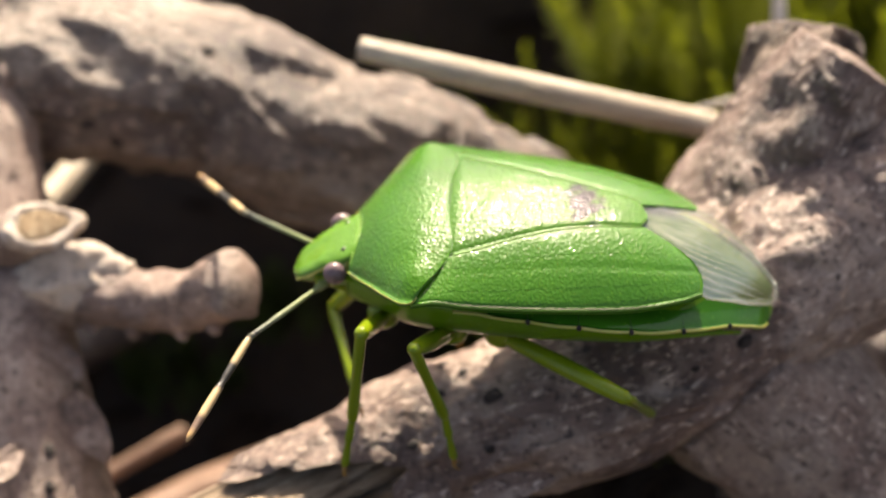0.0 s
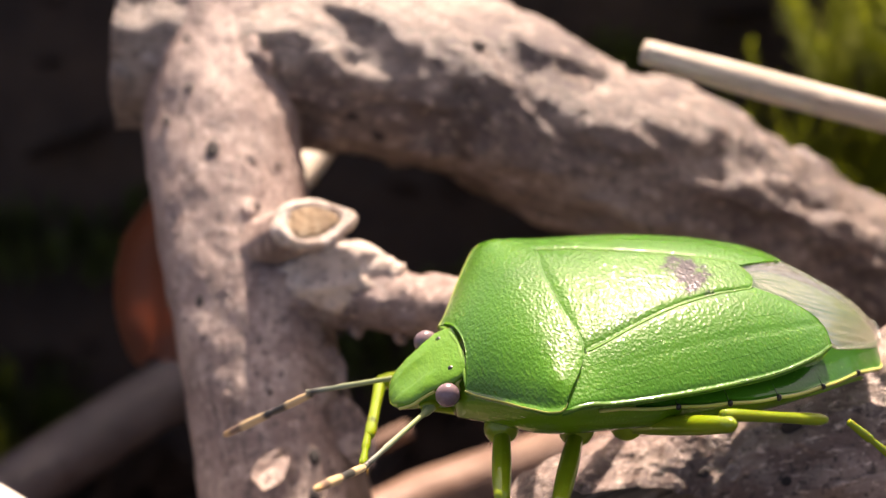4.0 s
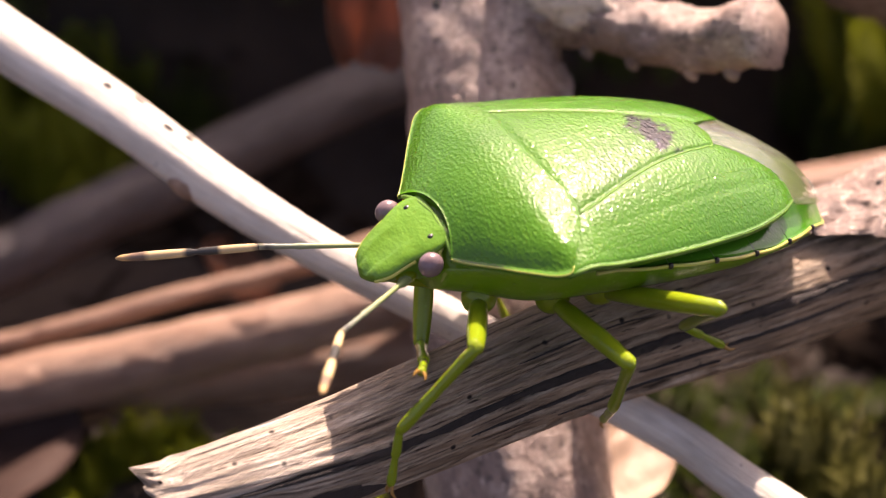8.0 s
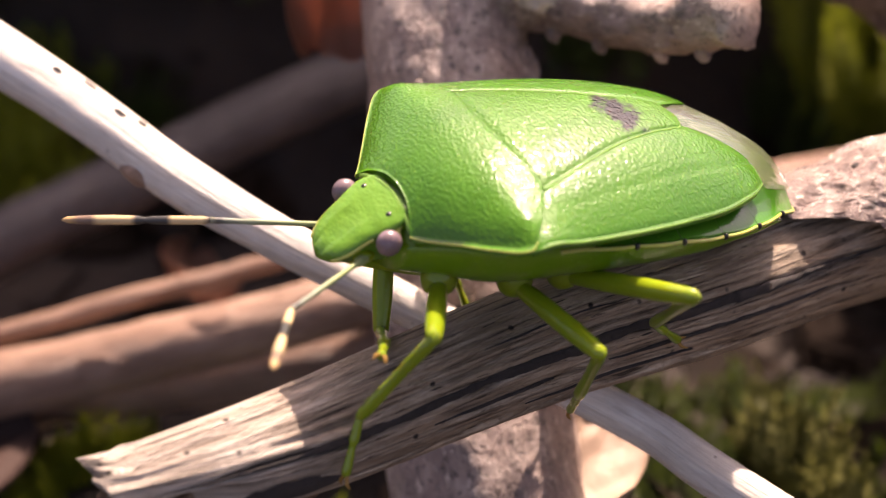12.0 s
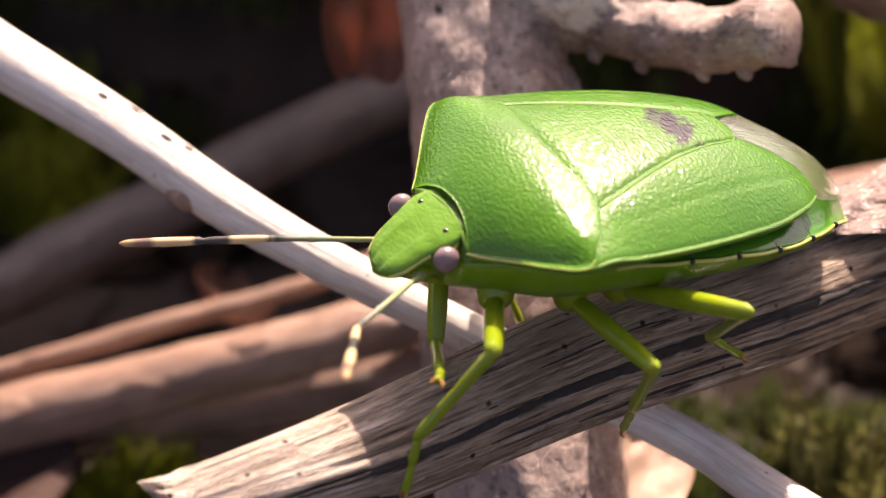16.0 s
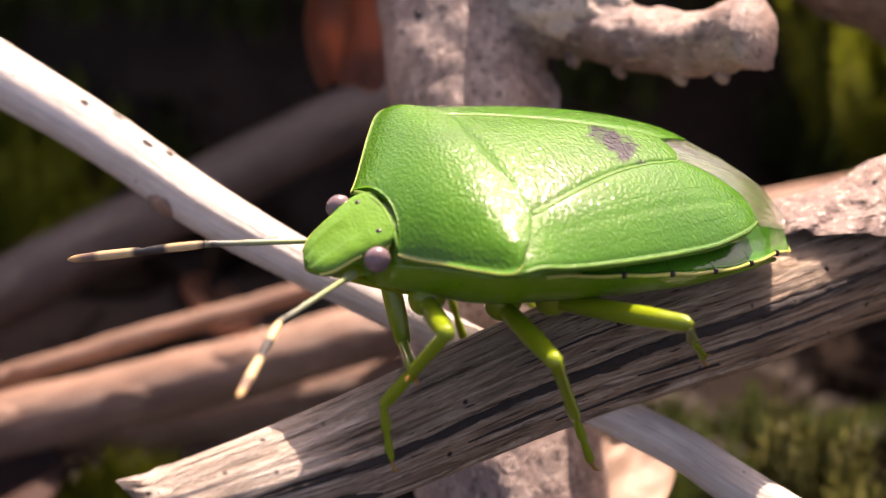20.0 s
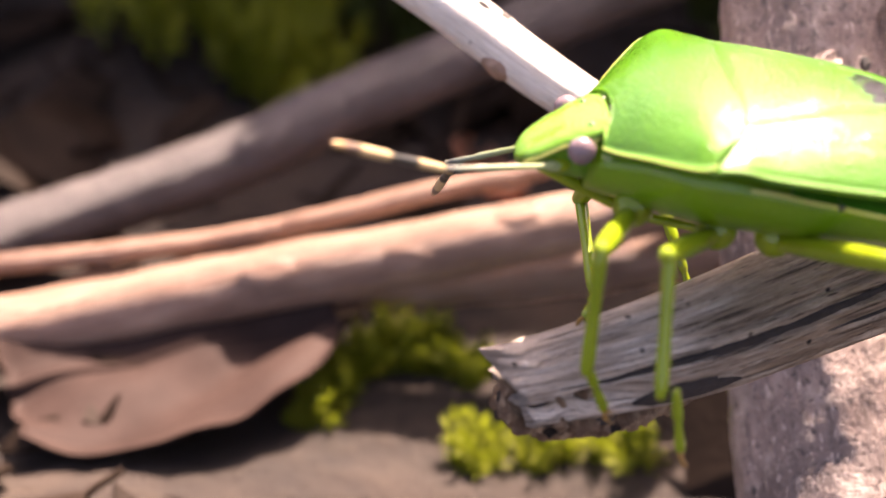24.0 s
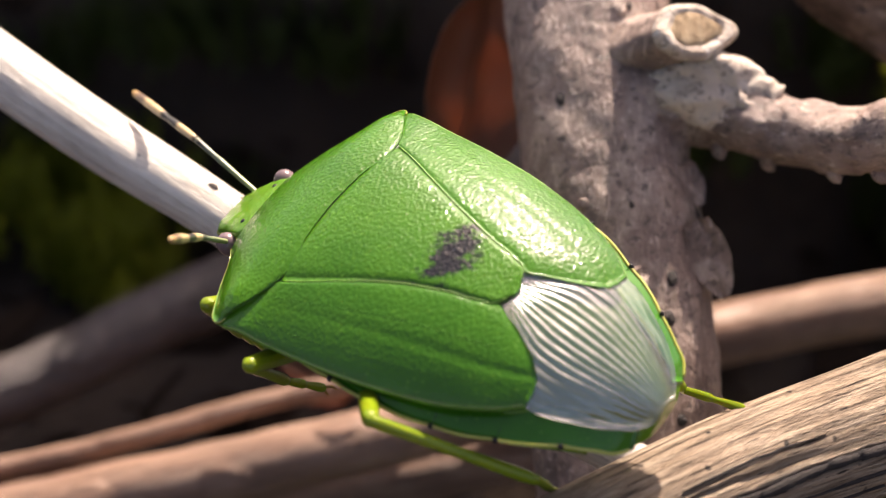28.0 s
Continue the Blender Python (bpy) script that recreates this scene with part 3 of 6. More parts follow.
def crack(parent, points, angle, first, last, half, seed, wander=0.04):
    """A long split: a flat lens-shaped sliver bedded in the wood, near-black for shade."""
    count, verts, uvs, faces = int((last - first) * 6), [], [], []
    for i in range(count + 1):
        q = i / count
        s = first + (last - first) * q
        swing = angle + wander * wob(s * 0.4, seed, 1) + 0.4 * wander * wob(s * 2.1, seed, 2)
        p, n, t = seat(points, s, swing)
        side = np.cross(n, t)
        w = half * min(1, 6 * q, 5 * (1 - q)) * (1 + 0.5 * wob(s * 1.1, seed, 5) + 0.3 * wob(s * 4, seed, 6)) + 0.005
        for across, up in ((-1, -0.05), (-0.6, 0.055), (0.6, 0.055), (1, -0.05)):
            verts.append(p + side * (across * w) + n * up)
            uvs.append((s, across))
    for i in range(count):
        faces += [(4 * i + k, 4 * i + k + 1, 4 * i + k + 5, 4 * i + k + 4) for k in range(3)]
    part("crack", verts, faces, PIT_SHADE, parent, "near-black sliver along the grain for the shade in a split", uvs=uvs, at=tuple(Vector(parent.location) / MM))


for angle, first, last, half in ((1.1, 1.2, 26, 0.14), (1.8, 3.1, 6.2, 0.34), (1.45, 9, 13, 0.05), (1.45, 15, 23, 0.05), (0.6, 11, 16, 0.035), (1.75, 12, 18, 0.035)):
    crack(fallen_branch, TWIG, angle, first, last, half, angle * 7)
# slits and the brown node of the pale stalk
for s, angle, long in ((18.5, 0.04, 2.2), (19.7, -0.32, 3.0), (21.1, -0.04, 2.6), (21.9, -0.3, 2.2)):
    scab("slit", pale_stalk, seat(STALK, s, angle), 0.12, long, 0.05, PIT_SHADE, "dark slit in the stalk", s)
for s in (22.6,):
    scab("node", pale_stalk, seat(STALK, s, 1.9), 0.4, 1.6, 0.14, BROWN_STICK, "brown swollen node of the stalk", s)
# splinters under the stub and the thorn by its side
STUB_LINE = [(4.2, 16.8, 17.8, 1.4), (5.4, 16.1, 17.85, 1.22), (6.9, 15.1, 17.8, 1.06), (9.0, 13.6, 18.4, 1.05), (10.4, 12.4, 19.5, 1.17)]
for s, angle, long in ((1.3, 2.5, 0.35), (2.9, 2.7, 0.3), (5.1, 2.5, 0.35), (6.5, 2.6, 0.3)):
    spur("splinter", grey_branch, seat(STUB_LINE, s, angle), long, 0.34, GREY_BARK, "torn splinter of bark", 0.3)
spur("thorn", grey_branch, seat(GREY, 9.6, -1.2), 1.0, 0.4, PALE_SKIN, "short pale thorn", 0.2)
scab("knot", grey_branch, seat(GREY, 9.2, -0.74), 0.8, 1.2, 0.3, TWIG_BARK, "dark cracked knot", 2.0)
scab("pit_shade", grey_branch, seat(GREY, 8.9, -0.7), 0.42, 1.2, 0.36, PIT_SHADE, "dark hollow of the knot", 4.0)
# dark scabs for the holes in the rotten end
ROT_LINE = [(-7.9, -4.65, 14.3, 0.5), (-7.0, -4.35, 13.95, 0.85), (-5.6, -3.8, 13.6, 0.95), (-4.0, -3.0, 13.5, 0.9)]
for s, angle, size in ((0.7, 0.9, 0.24), (1.5, 1.2, 0.3), (2.0, 0.7, 0.26), (2.6, 1.4, 0.28), (1.0, 1.55, 0.22), (3.3, 0.8, 0.2)):
    scab("hole", fallen_branch, seat(ROT_LINE, s, angle), size, 1.4, 0.06, PIT_SHADE, "dark hole in the rot", s)
# knots and scars of the lesser sticks
for owner, line, spots, skin in (
    (brown_stick, [(-19.8, 19.5, -2.8, 1.3), (-11.0, 20.1, -0.7, 1.27), (-4.0, 20.8, 0.9, 1.2), (2.0, 23.2, 1.4, 1.2)], ((3.0, 0.6), (8.5, 1.1), (13.0, 0.2), (17.5, 0.9)), BROWN_STICK),
    (brown_root, [(-15.3, 22.1, -4.6, 1.1), (-7.3, 22.1, -3.2, 1.2), (-0.6, 22.0, -1.7, 1.1)], ((2.5, 0.7), (7.5, 0.4)), BROWN_STICK),
    (brown_twig, [(-19.2, 22.1, -2.1, 0.42), (-11.2, 23.0, -0.1, 0.42), (-4.5, 24.1, 1.3, 0.4)], ((3.0, 0.5), (9.0, 0.7)), BROWN_STICK),
    (dark_stick, [(-21.0, 28.9, -3.9, 1.4), (-15.8, 30.7, -1.9, 1.43), (-10.8, 32.1, -0.1, 1.4), (-4.6, 34.3, 2.1, 1.38)], ((3.0, 0.8), (8.0, 0.5), (13.0, 1.0)), SHADED_BARK),
    (straw, [(15.8, 20.5, 23.6, 0.42), (19.6, 20.1, 22.1, 0.54), (24.7, 20.6, 19.7, 0.55), (29.3, 22.6, 16.9, 0.52)], ((0.5, 0.6), (6.5, 1.2)), DRY_STALK),
):
    for s, angle in spots:
        thick = min(row[3] for row in line)
        scab("knot", owner, seat(line, s, angle), 0.45 * thick, 2.4, 0.06 * thick, skin, "slight swelling where a shoot fell off", s)
STUMP_LINE = [(30.2, 14.3, 19.1, 2.2), (30.7, 15.8, 21.2, 2.05), (31.3, 17.4, 22.8, 1.8)]
for s, angle, size in ((3.6, 1.3, 0.5), (4.0, 1.9, 0.45), (3.4, 2.3, 0.4), (2.4, 1.7, 0.3), (1.4, 1.2, 0.25)):
    scab("hollow", fallen_branch, seat(STUMP_LINE, s, angle), size, 1.2, 0.12, PIT_SHADE, "dark hollow in the broken end", s)


# ---- leaf, moss and litter ----
def leaf_material(name, dark, light):
    n = Nodes(name)
    ob = n.mapped("Object", (1, 1, 1))
    broad, fine = n.noise(ob, 300.0, 4.0, 0.6), n.noise(ob, 2500.0, 4.0, 0.6)
    base = n.ramp(broad, (0.3, dark), (0.7, light))
    return n.done(n.mix(n.math("MULTIPLY", fine, 0.4), base, dark), 0.6, n.bump(fine, 0.05), Specular_IOR_Level=0.4)


BROWN_LEAF = leaf_material("dead leaf", (0.15, 0.085, 0.06), (0.31, 0.19, 0.14))
LIT_PATCH = leaf_material("sunlit patch", (0.24, 0.16, 0.11), (0.46, 0.34, 0.25))
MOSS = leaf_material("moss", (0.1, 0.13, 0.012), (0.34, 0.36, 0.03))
# the same moss, darkened: the shade it grows in is put into colour
MOSS_SHADED = leaf_material("moss in shade", (0.02, 0.035, 0.006), (0.07, 0.1, 0.012))
# leaf colour lowered to stand for the shade this leaf lies in
SHADED_LEAF = leaf_material("shaded leaf", (0.03, 0.019, 0.016), (0.055, 0.035, 0.029))
SHADED_LEAF.node_tree.nodes["Principled BSDF"].inputs["Specular IOR Level"].default_value = 0.05
# crumbs darkened with the soil, so that sunlit litter still looks shaded
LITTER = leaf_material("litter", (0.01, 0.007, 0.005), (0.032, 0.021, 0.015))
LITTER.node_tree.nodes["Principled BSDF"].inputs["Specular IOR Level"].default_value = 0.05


def backlit(material, share, colour):
    """Lets part of the light through a thin leaf."""
    tree = material.node_tree
    through_leaf = tree.nodes.new("ShaderNodeBsdfTranslucent")
    through_leaf.inputs[0].default_value = (*colour, 1)
    both = tree.nodes.new("ShaderNodeMixShader")
    both.inputs[0].default_value = share
    tree.links.new(tree.nodes["Principled BSDF"].outputs[0], both.inputs[1])
    tree.links.new(through_leaf.outputs[0], both.inputs[2])
    tree.links.new(both.outputs[0], tree.nodes["Material Output"].inputs[0])


OLIVE = leaf_material("olive moss", (0.05, 0.055, 0.008), (0.17, 0.165, 0.025))
backlit(MOSS, 0.45, (0.3, 0.36, 0.02))
backlit(MOSS_SHADED, 0.3, (0.1, 0.14, 0.01))
backlit(BROWN_LEAF, 0.45, (0.5, 0.22, 0.11))


def curled_leaf(name, at, length, width, turn, material, label, category, curl=0.5, thick=0.12, seed=0.0, parent=None):
    """A dead leaf or bark chip: a curled, uneven blade with thickness."""
    nu, nv, verts = 26, 16, []
    for side in (1, -1):
        for i in range(nu):
            for j in range(nv):
                u, v = i / (nu - 1), 2 * j / (nv - 1) - 1
                half = width / 2 * (math.sin(math.pi * min(1, 0.12 + 0.86 * u)) ** 0.55) * (1 + 0.12 * wob(u * 5, seed, v > 0))
                x = (u - 0.5) * length + 0.06 * length * wob(v * 2, seed, 3)
                y = v * half
                z = curl * (v * v * width * 0.5 + 0.25 * length * (u - 0.4) ** 2) + 0.1 * width * wob(u * 3, v * 2, seed)
                verts.append(Vector((x, y, z + side * thick / 2)))
    faces, n = [], nu * nv
    for i in range(nu - 1):
        for j in range(nv - 1):
            a = i * nv + j
            faces += [(a, a + nv, a + nv + 1, a + 1), (n + a, n + a + 1, n + a + nv + 1, n + a + nv)]
    rim = [i * nv for i in range(nu)] + [(nu - 1) * nv + j for j in range(1, nv)] + [i * nv + nv - 1 for i in range(nu - 2, -1, -1)] + [j for j in range(nv - 2, 0, -1)]
    faces += [(a, b, n + b, n + a) for a, b in zip(rim, rim[1:] + rim[:1])]
    rot = Euler([radians(a) for a in turn]).to_matrix()
    if parent:
        return part(name, [tuple(rot @ p + Vector(at)) for p in verts], faces, material, parent, label, uvs=[(p[0], p[1]) for p in verts], at=at)
    ob = part(name, [tuple(rot @ p + Vector(at)) for p in verts], faces, material, at=at)
    if category == "leaf":
        j = nv // 2
        ridge = [(*(rot @ verts[i * nv + j] + Vector(at)), 0.02 * width * (1.2 - i / nu)) for i in range(0, nu, 3)]
        v, f, uv = tube(ridge, 30, 8)
        part("midrib", v, f, material, ob, uvs=uv, at=at)
    return tagged(ob, label, category)


curled_leaf("dead_leaf", (-2.5, 24.6, 14.2), 6.6, 4.0, (35, -62, 70), BROWN_LEAF, "reddish-brown curled dead leaf behind the grey branch", "leaf", 0.35, 0.15, 2.0)
# added pale blade for the sunlit patch on the grey branch's own bark
curled_leaf("lit_patch", (6.5, 7.0, 5.7), 4.2, 2.9, (18, -8, 62), LIT_PATCH, "added pale piece for the sunlit patch of the grey branch", "bark chip", 0.3, 0.25, 7.0)
curled_leaf("brown_leaf", (-20.5, 16.7, -3.9), 13.0, 10.0, (4, -4, 20), SHADED_LEAF, "broad brown dead leaf on the soil, coloured as if in shade", "leaf", 0.18, 0.15, 5.0)
curled_leaf("tan_leaf", (-9.0, 28.3, -3.1), 5.5, 3.6, (30, 20, 100), BROWN_LEAF, "small tan dead leaf among the sticks", "leaf", 0.4, 0.12, 9.0)


# loose flakes of bark, parts of their branches
for at, length, width, turn, owner, seed in (
    ((15.6, 4.8, 15.3), 1.9, 1.5, (60, 10, 15), fallen_branch, 4.0),
    ((18.5, 4.2, 15.5), 2.6, 0.9, (65, 0, 5), fallen_branch, 5.0),
    ((4.5, 12.4, 14.7), 2.6, 1.3, (30, 55, -50), grey_branch, 6.0),
    ((4.0, 14.5, 16.1), 1.5, 0.9, (20, 60, -40), grey_branch, 7.0),
    ((1.8, 10.5, 15.0), 1.8, 1.0, (40, 0, 60), grey_branch, 8.0),
):
    curled_leaf("bark_flake", at, length, width, turn, TWIG_BARK if owner is fallen_branch else GREY_BARK, "lifted flake of bark", "", 0.12, 0.1, seed, owner)


def moss_clump(name, spots, shoots, height, spread, material, label, seed, lean=0.35, leaf=0.55):
    """Moss: upright shoots set with small pointed leaves, joined."""
    rng = random.Random(seed)
    verts, faces = [], []
    for _ in range(shoots):
        cx, cy, cz, rad = spots[rng.randrange(len(spots))]
        a, q = rng.uniform(0, 2 * math.pi), rad * math.sqrt(rng.random())
        foot = Vector((cx + q * math.cos(a), cy + q * math.sin(a), cz))
        tall = height * rng.uniform(0.55, 1.1) * (1 - 0.4 * (q / rad) ** 2)
        tip = foot + Vector((rng.uniform(-lean, lean) * tall, rng.uniform(-lean, lean) * tall, tall))
        axis = (tip - foot).normalized()
        one = axis.orthogonal().normalized()
        two = axis.cross(one)
        # stem
        b = len(verts)
        for p, r in ((foot, 0.12), (tip, 0.05)):
            for k in range(3):
                verts.append(p + r * (math.cos(k * 2.09) * one + math.sin(k * 2.09) * two))
        faces += [(b + k, b + (k + 1) % 3, b + 3 + (k + 1) % 3, b + 3 + k) for k in range(3)]
        count = int(tall * 5) + 6
        for i in range(count):
            w = 0.25 + 0.75 * i / (count - 1)
            p = foot.lerp(tip, w)
            t = i * 2.4 + rng.uniform(-0.3, 0.3)
            out = math.cos(t) * one + math.sin(t) * two
            size = leaf * rng.uniform(0.7, 1.2) * (1.15 - 0.5 * w) * spread
            end = p + out * size * (0.9 - 0.5 * max(0, w - 0.7) / 0.3) + axis * size * (0.35 + 0.6 * w)
            half = axis.cross(out) * size * 0.16
            mid = p.lerp(end, 0.45) + axis * size * 0.06
            b = len(verts)
            verts += [p, mid + half, end, mid - half]
            faces += [(b, b + 1, b + 2), (b, b + 2, b + 3)]
    at = spots[0][:3]
    ob = part(name, [tuple(v) for v in verts], faces, material, smooth=False, at=at)
    return tagged(ob, label, "moss", "moss clumps", "stuff")


moss_clump("moss", [(24.0, 44.6, -5.1, 5), (31.0, 41.5, -3.3, 6), (38.0, 40.9, -0.9, 6), (44.0, 42.0, 0.0, 7), (27.0, 36.7, -5.8, 4), (34.0, 47.3, 5.8, 7), (44.0, 49.5, 7.6, 8)], 900, 13, 1.7, MOSS, "tall bright yellow-green moss in the sun", 1)
moss_clump("moss", [(18.0, 53.9, -4.8, 4), (12.0, 56.4, -4.1, 5), (21.0, 46.9, -9.1, 3)], 130, 7, 1.2, MOSS_SHADED, "dark shaded moss behind the log", 2)
moss_clump("moss", [(14.2, 18.7, -6.0, 1.6), (16.5, 14.5, -5.4, 1.8), (15.5, 16.6, -5.7, 1.6)], 90, 5.4, 1.4, OLIVE, "low yellow-green moss beside the fallen branch", 3)
moss_clump("moss", [(-15.0, 15.4, -6.6, 0.7), (-14.6, 17.0, -6.4, 0.7), (-13.8, 18.4, -6.2, 0.7), (-12.8, 19.2, -6.2, 0.7), (-11.6, 19.5, -6.3, 0.7), (-10.4, 19.4, -6.4, 0.7), (-9.2, 18.4, -6.4, 0.7), (-8.7, 13.4, -5.9, 1.1), (-6.0, 13.6, -5.9, 1.1), (-3.0, 13.6, -5.8, 1.2)],
           330, 2.6, 1.3, MOSS, "low green moss creeping over the soil", 4)
low = [(11, 17, 2.5), (13, 23, 3), (17, 22, 2.5), (20, 18, 2.5), (22, 25, 3), (19, 13, 2.5), (24, 14, 2.5), (9, 22, 2.5), (24, 20, 3)]
moss_clump("moss", [(x, y, ground_z(x, y) + 0.2, r) for x, y, r in low], 380, 2.4, 1.3, MOSS_SHADED, "dark green moss in the shade of the branches", 8)
bank = [(-22, 53, 3.5), (-18, 53, 3.5), (-13, 52.5, 3), (-14, 50, 3), (-7.5, 51.5, 3), (15, 49.5, 2.5), (17, 51.5, 3), (4, 48.5, 3), (10, 48, 3)]
moss_clump("moss", [(x, y, ground_z(x, y) - 0.8, r) for x, y, r in bank], 360, 4.2, 1.6, MOSS_SHADED, "sparse dark moss on the shaded bank", 6)
moss_clump("moss", [(-20.0, 49.7, -9.6, 4), (-26.0, 48.3, -9.3, 4), (-19.0, 44.7, -10.9, 3)], 130, 6, 2.2, MOSS, "soft green moss in the background", 5)


def litter():
    """Crumbs of leaf, bark and thin twigs on the soil, joined."""
    rng = random.Random(9)
    verts, faces = [], []
    for _ in range(900):
        x, y = rng.uniform(-50, 60), rng.uniform(-8, 80)
        if -18 < x < -2 and 6 < y < 22:
            continue
        at = Vector((x, y, ground_z(x, y) + 0.5 + rng.uniform(0, 0.9)))
        rot = Euler((rng.uniform(-0.7, 0.7), rng.uniform(-0.7, 0.7), rng.uniform(0, 6.3))).to_matrix()
        size = rng.uniform(0.6, 3.2)
        slim = rng.choice((0.09, 0.14, 0.5, 0.7))
        b = len(verts)
        for dx, dy, dz in ((-1, -0.7, 0), (0.2, -1, 0.25), (1, 0, 0.1), (0.1, 0.9, 0.3), (-0.9, 0.6, 0)):
            verts.append(at + rot @ Vector((dx * size, dy * size * slim, dz * size * 0.5 + 0.12)))
        for dx, dy, dz in ((-1, -0.7, 0), (0.2, -1, 0.25), (1, 0, 0.1), (0.1, 0.9, 0.3), (-0.9, 0.6, 0)):
            verts.append(at + rot @ Vector((dx * size, dy * size * slim, dz * size * 0.5 - 0.12)))
        faces += [tuple(b + k for k in range(5)), tuple(b + 9 - k for k in range(5))]
        faces += [(b + k, b + 5 + k, b + 5 + (k + 1) % 5, b + (k + 1) % 5) for k in range(5)]
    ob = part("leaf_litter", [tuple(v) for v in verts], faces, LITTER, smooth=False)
    tagged(ob, "dark crumbs of dead leaves and twigs on the soil", "litter", kind="stuff")


litter()


# ---- the insect ----
def curve(*rows):
    xs, ys = np.array([r[0] for r in rows], float), np.array([r[1] for r in rows], float)
    slope = np.gradient(ys, xs)

    def at(x):
        i = int(np.clip(np.searchsorted(xs, x) - 1, 0, len(xs) - 2))
        h = xs[i + 1] - xs[i]
        t = min(1.0, max(0.0, (x - xs[i]) / h))
        return float((2 * t**3 - 3 * t**2 + 1) * ys[i] + (t**3 - 2 * t**2 + t) * h * slope[i] + (3 * t**2 - 2 * t**3) * ys[i + 1] + (t**3 - t**2) * h * slope[i + 1])

    return at


wing_half = curve((-9.9, 0.4), (-9.4, 0.95), (-8.5, 1.7), (-7.62, 2.33), (-7.1, 2.68), (-5.6, 3.36), (-4.1, 3.72), (-2.5, 3.93), (-1, 4.02), (0, 4.05), (0.5, 4.06), (1.5, 2.95), (2.5, 1.6), (3.0, 1.3))
rim_z = curve((-9.9, -0.8), (-8.5, 0.1), (-7.62, 0.52), (-5.6, 0.8), (-4.1, 0.98), (-2.5, 1.12), (-1, 1.24), (0.5, 1.4), (1.5, 0.97), (2.5, 0.44), (3.0, 0.32))
ridge_z = curve((-9.9, -0.65), (-9.4, -0.05), (-8.5, 0.6), (-7.3, 1.2), (-6.0, 1.68), (-4, 2.06), (-2.2, 2.2), (-0.5, 2.18), (0.7, 2.0), (1.6, 1.56), (2.3, 1.05), (3.0, 0.62))
belly = curve((-9.6, 0.15), (-8, 0.85), (-6, 1.4), (-4, 1.75), (-2, 2.0), (0, 2.05), (1.5, 1.65), (2.6, 1.15), (3.0, 0.9))
abdomen_half = curve((-9.88, 0.5), (-9.63, 1.2), (-9.05, 1.78), (-8.45, 2.21), (-7.1, 2.95), (-5.6, 3.49), (-4.13, 3.71), (-2.6, 3.68), (-1, 3.5), (0, 3.35), (0.8, 3.1), (1.6, 2.3), (2.6, 1.35))
abdomen_z = curve((-9.88, -1.25), (-9.63, -1.1), (-8.45, -0.46), (-7.1, -0.11), (-5.6, 0.22), (-4.13, 0.5), (-2.6, 0.66), (0, 0.78), (0.8, 0.72), (1.6, 0.52), (2.6, 0.17))


def back_z(x, y):
    """The height of the back."""
    v = min(1.0, abs(y) / max(0.3, wing_half(x)))
    return rim_z(x) + (ridge_z(x) - rim_z(x)) * (1 - v**2.4)


def shell_material(name, dark, light, rough=0.34, pits=1.0, spot=False):
    n = Nodes(name)
    ob = n.mapped("Object", (1, 1, 1))
    broad, fine = n.noise(ob, 420.0, 3.0, 0.5), n.noise(ob, 5200.0, 3.0, 0.6)
    base = n.ramp(broad, (0.3, dark), (0.7, light))
    freckle = n.cells(ob, 4200.0)
    base = n.mix(n.ramp(freckle, (0.08, (0.22, 0.22, 0.22)), (0.22, (0, 0, 0))), base, (0.2, 0.42, 0.05))
    if spot:
        off = n.add("ShaderNodeMapping", Location=(4.2 * 1.45, 0.0, 0.0), Scale=(1450, 640, 0))
        n.link(n.coords.outputs["Object"], off.inputs[0])
        span = n.tree.nodes.new("ShaderNodeVectorMath")
        span.operation = "LENGTH"
        n.link(off.outputs[0], span.inputs[0])
        edge = n.math("ADD", span.outputs["Value"], n.math("MULTIPLY", n.noise(ob, 2400.0, 5.0, 0.75), 2.8))
        base = n.mix(n.ramp(n.math("MULTIPLY", edge, 0.4), (0.74, (1, 1, 1)), (0.9, (0, 0, 0))), base, (0.008, 0.009, 0.012))
    wrinkle = n.noise(n.mapped("Object", (1, 0.55, 1)), 11500.0, 1.5, 0.45)
    dents = n.cells(ob, 10000.0)
    height = n.math("ADD", wrinkle, n.math("MULTIPLY", dents, 0.45))
    normal = n.bump(height, 0.022 * pits, 1.0)
    n.link(n.bump(height, 0.03 * pits, 1.0), n.shader.inputs["Coat Normal"])
    return n.done(base, rough, normal, Specular_IOR_Level=0.04, Coat_Weight=0.8, Coat_Roughness=0.05, Subsurface_Weight=0.08, Subsurface_Scale=0.0006)


SHELL = shell_material("green shell", (0.028, 0.124, 0.005), (0.048, 0.173, 0.008))
SHIELD = shell_material("green shield", (0.029, 0.124, 0.005), (0.049, 0.173, 0.008), spot=True)
WING = shell_material("green wing", (0.026, 0.124, 0.006), (0.046, 0.173, 0.01), 0.34, 0.9)
BELLY = shell_material("green belly", (0.075, 0.19, 0.006), (0.12, 0.25, 0.009), 0.4, 0.5)
RIM_GREEN = shell_material("rim green", (0.02, 0.13, 0.008), (0.04, 0.19, 0.012), 0.3, 0.25)
HEAD = shell_material("green head", (0.06, 0.18, 0.012), (0.1, 0.25, 0.02), 0.36, 0.5)
RIM = shell_material("yellow margin", (0.32, 0.36, 0.06), (0.44, 0.46, 0.12), 0.4, 0.2)
LEG = shell_material("leg green", (0.13, 0.2, 0.007), (0.2, 0.28, 0.012), 0.35, 0.2)


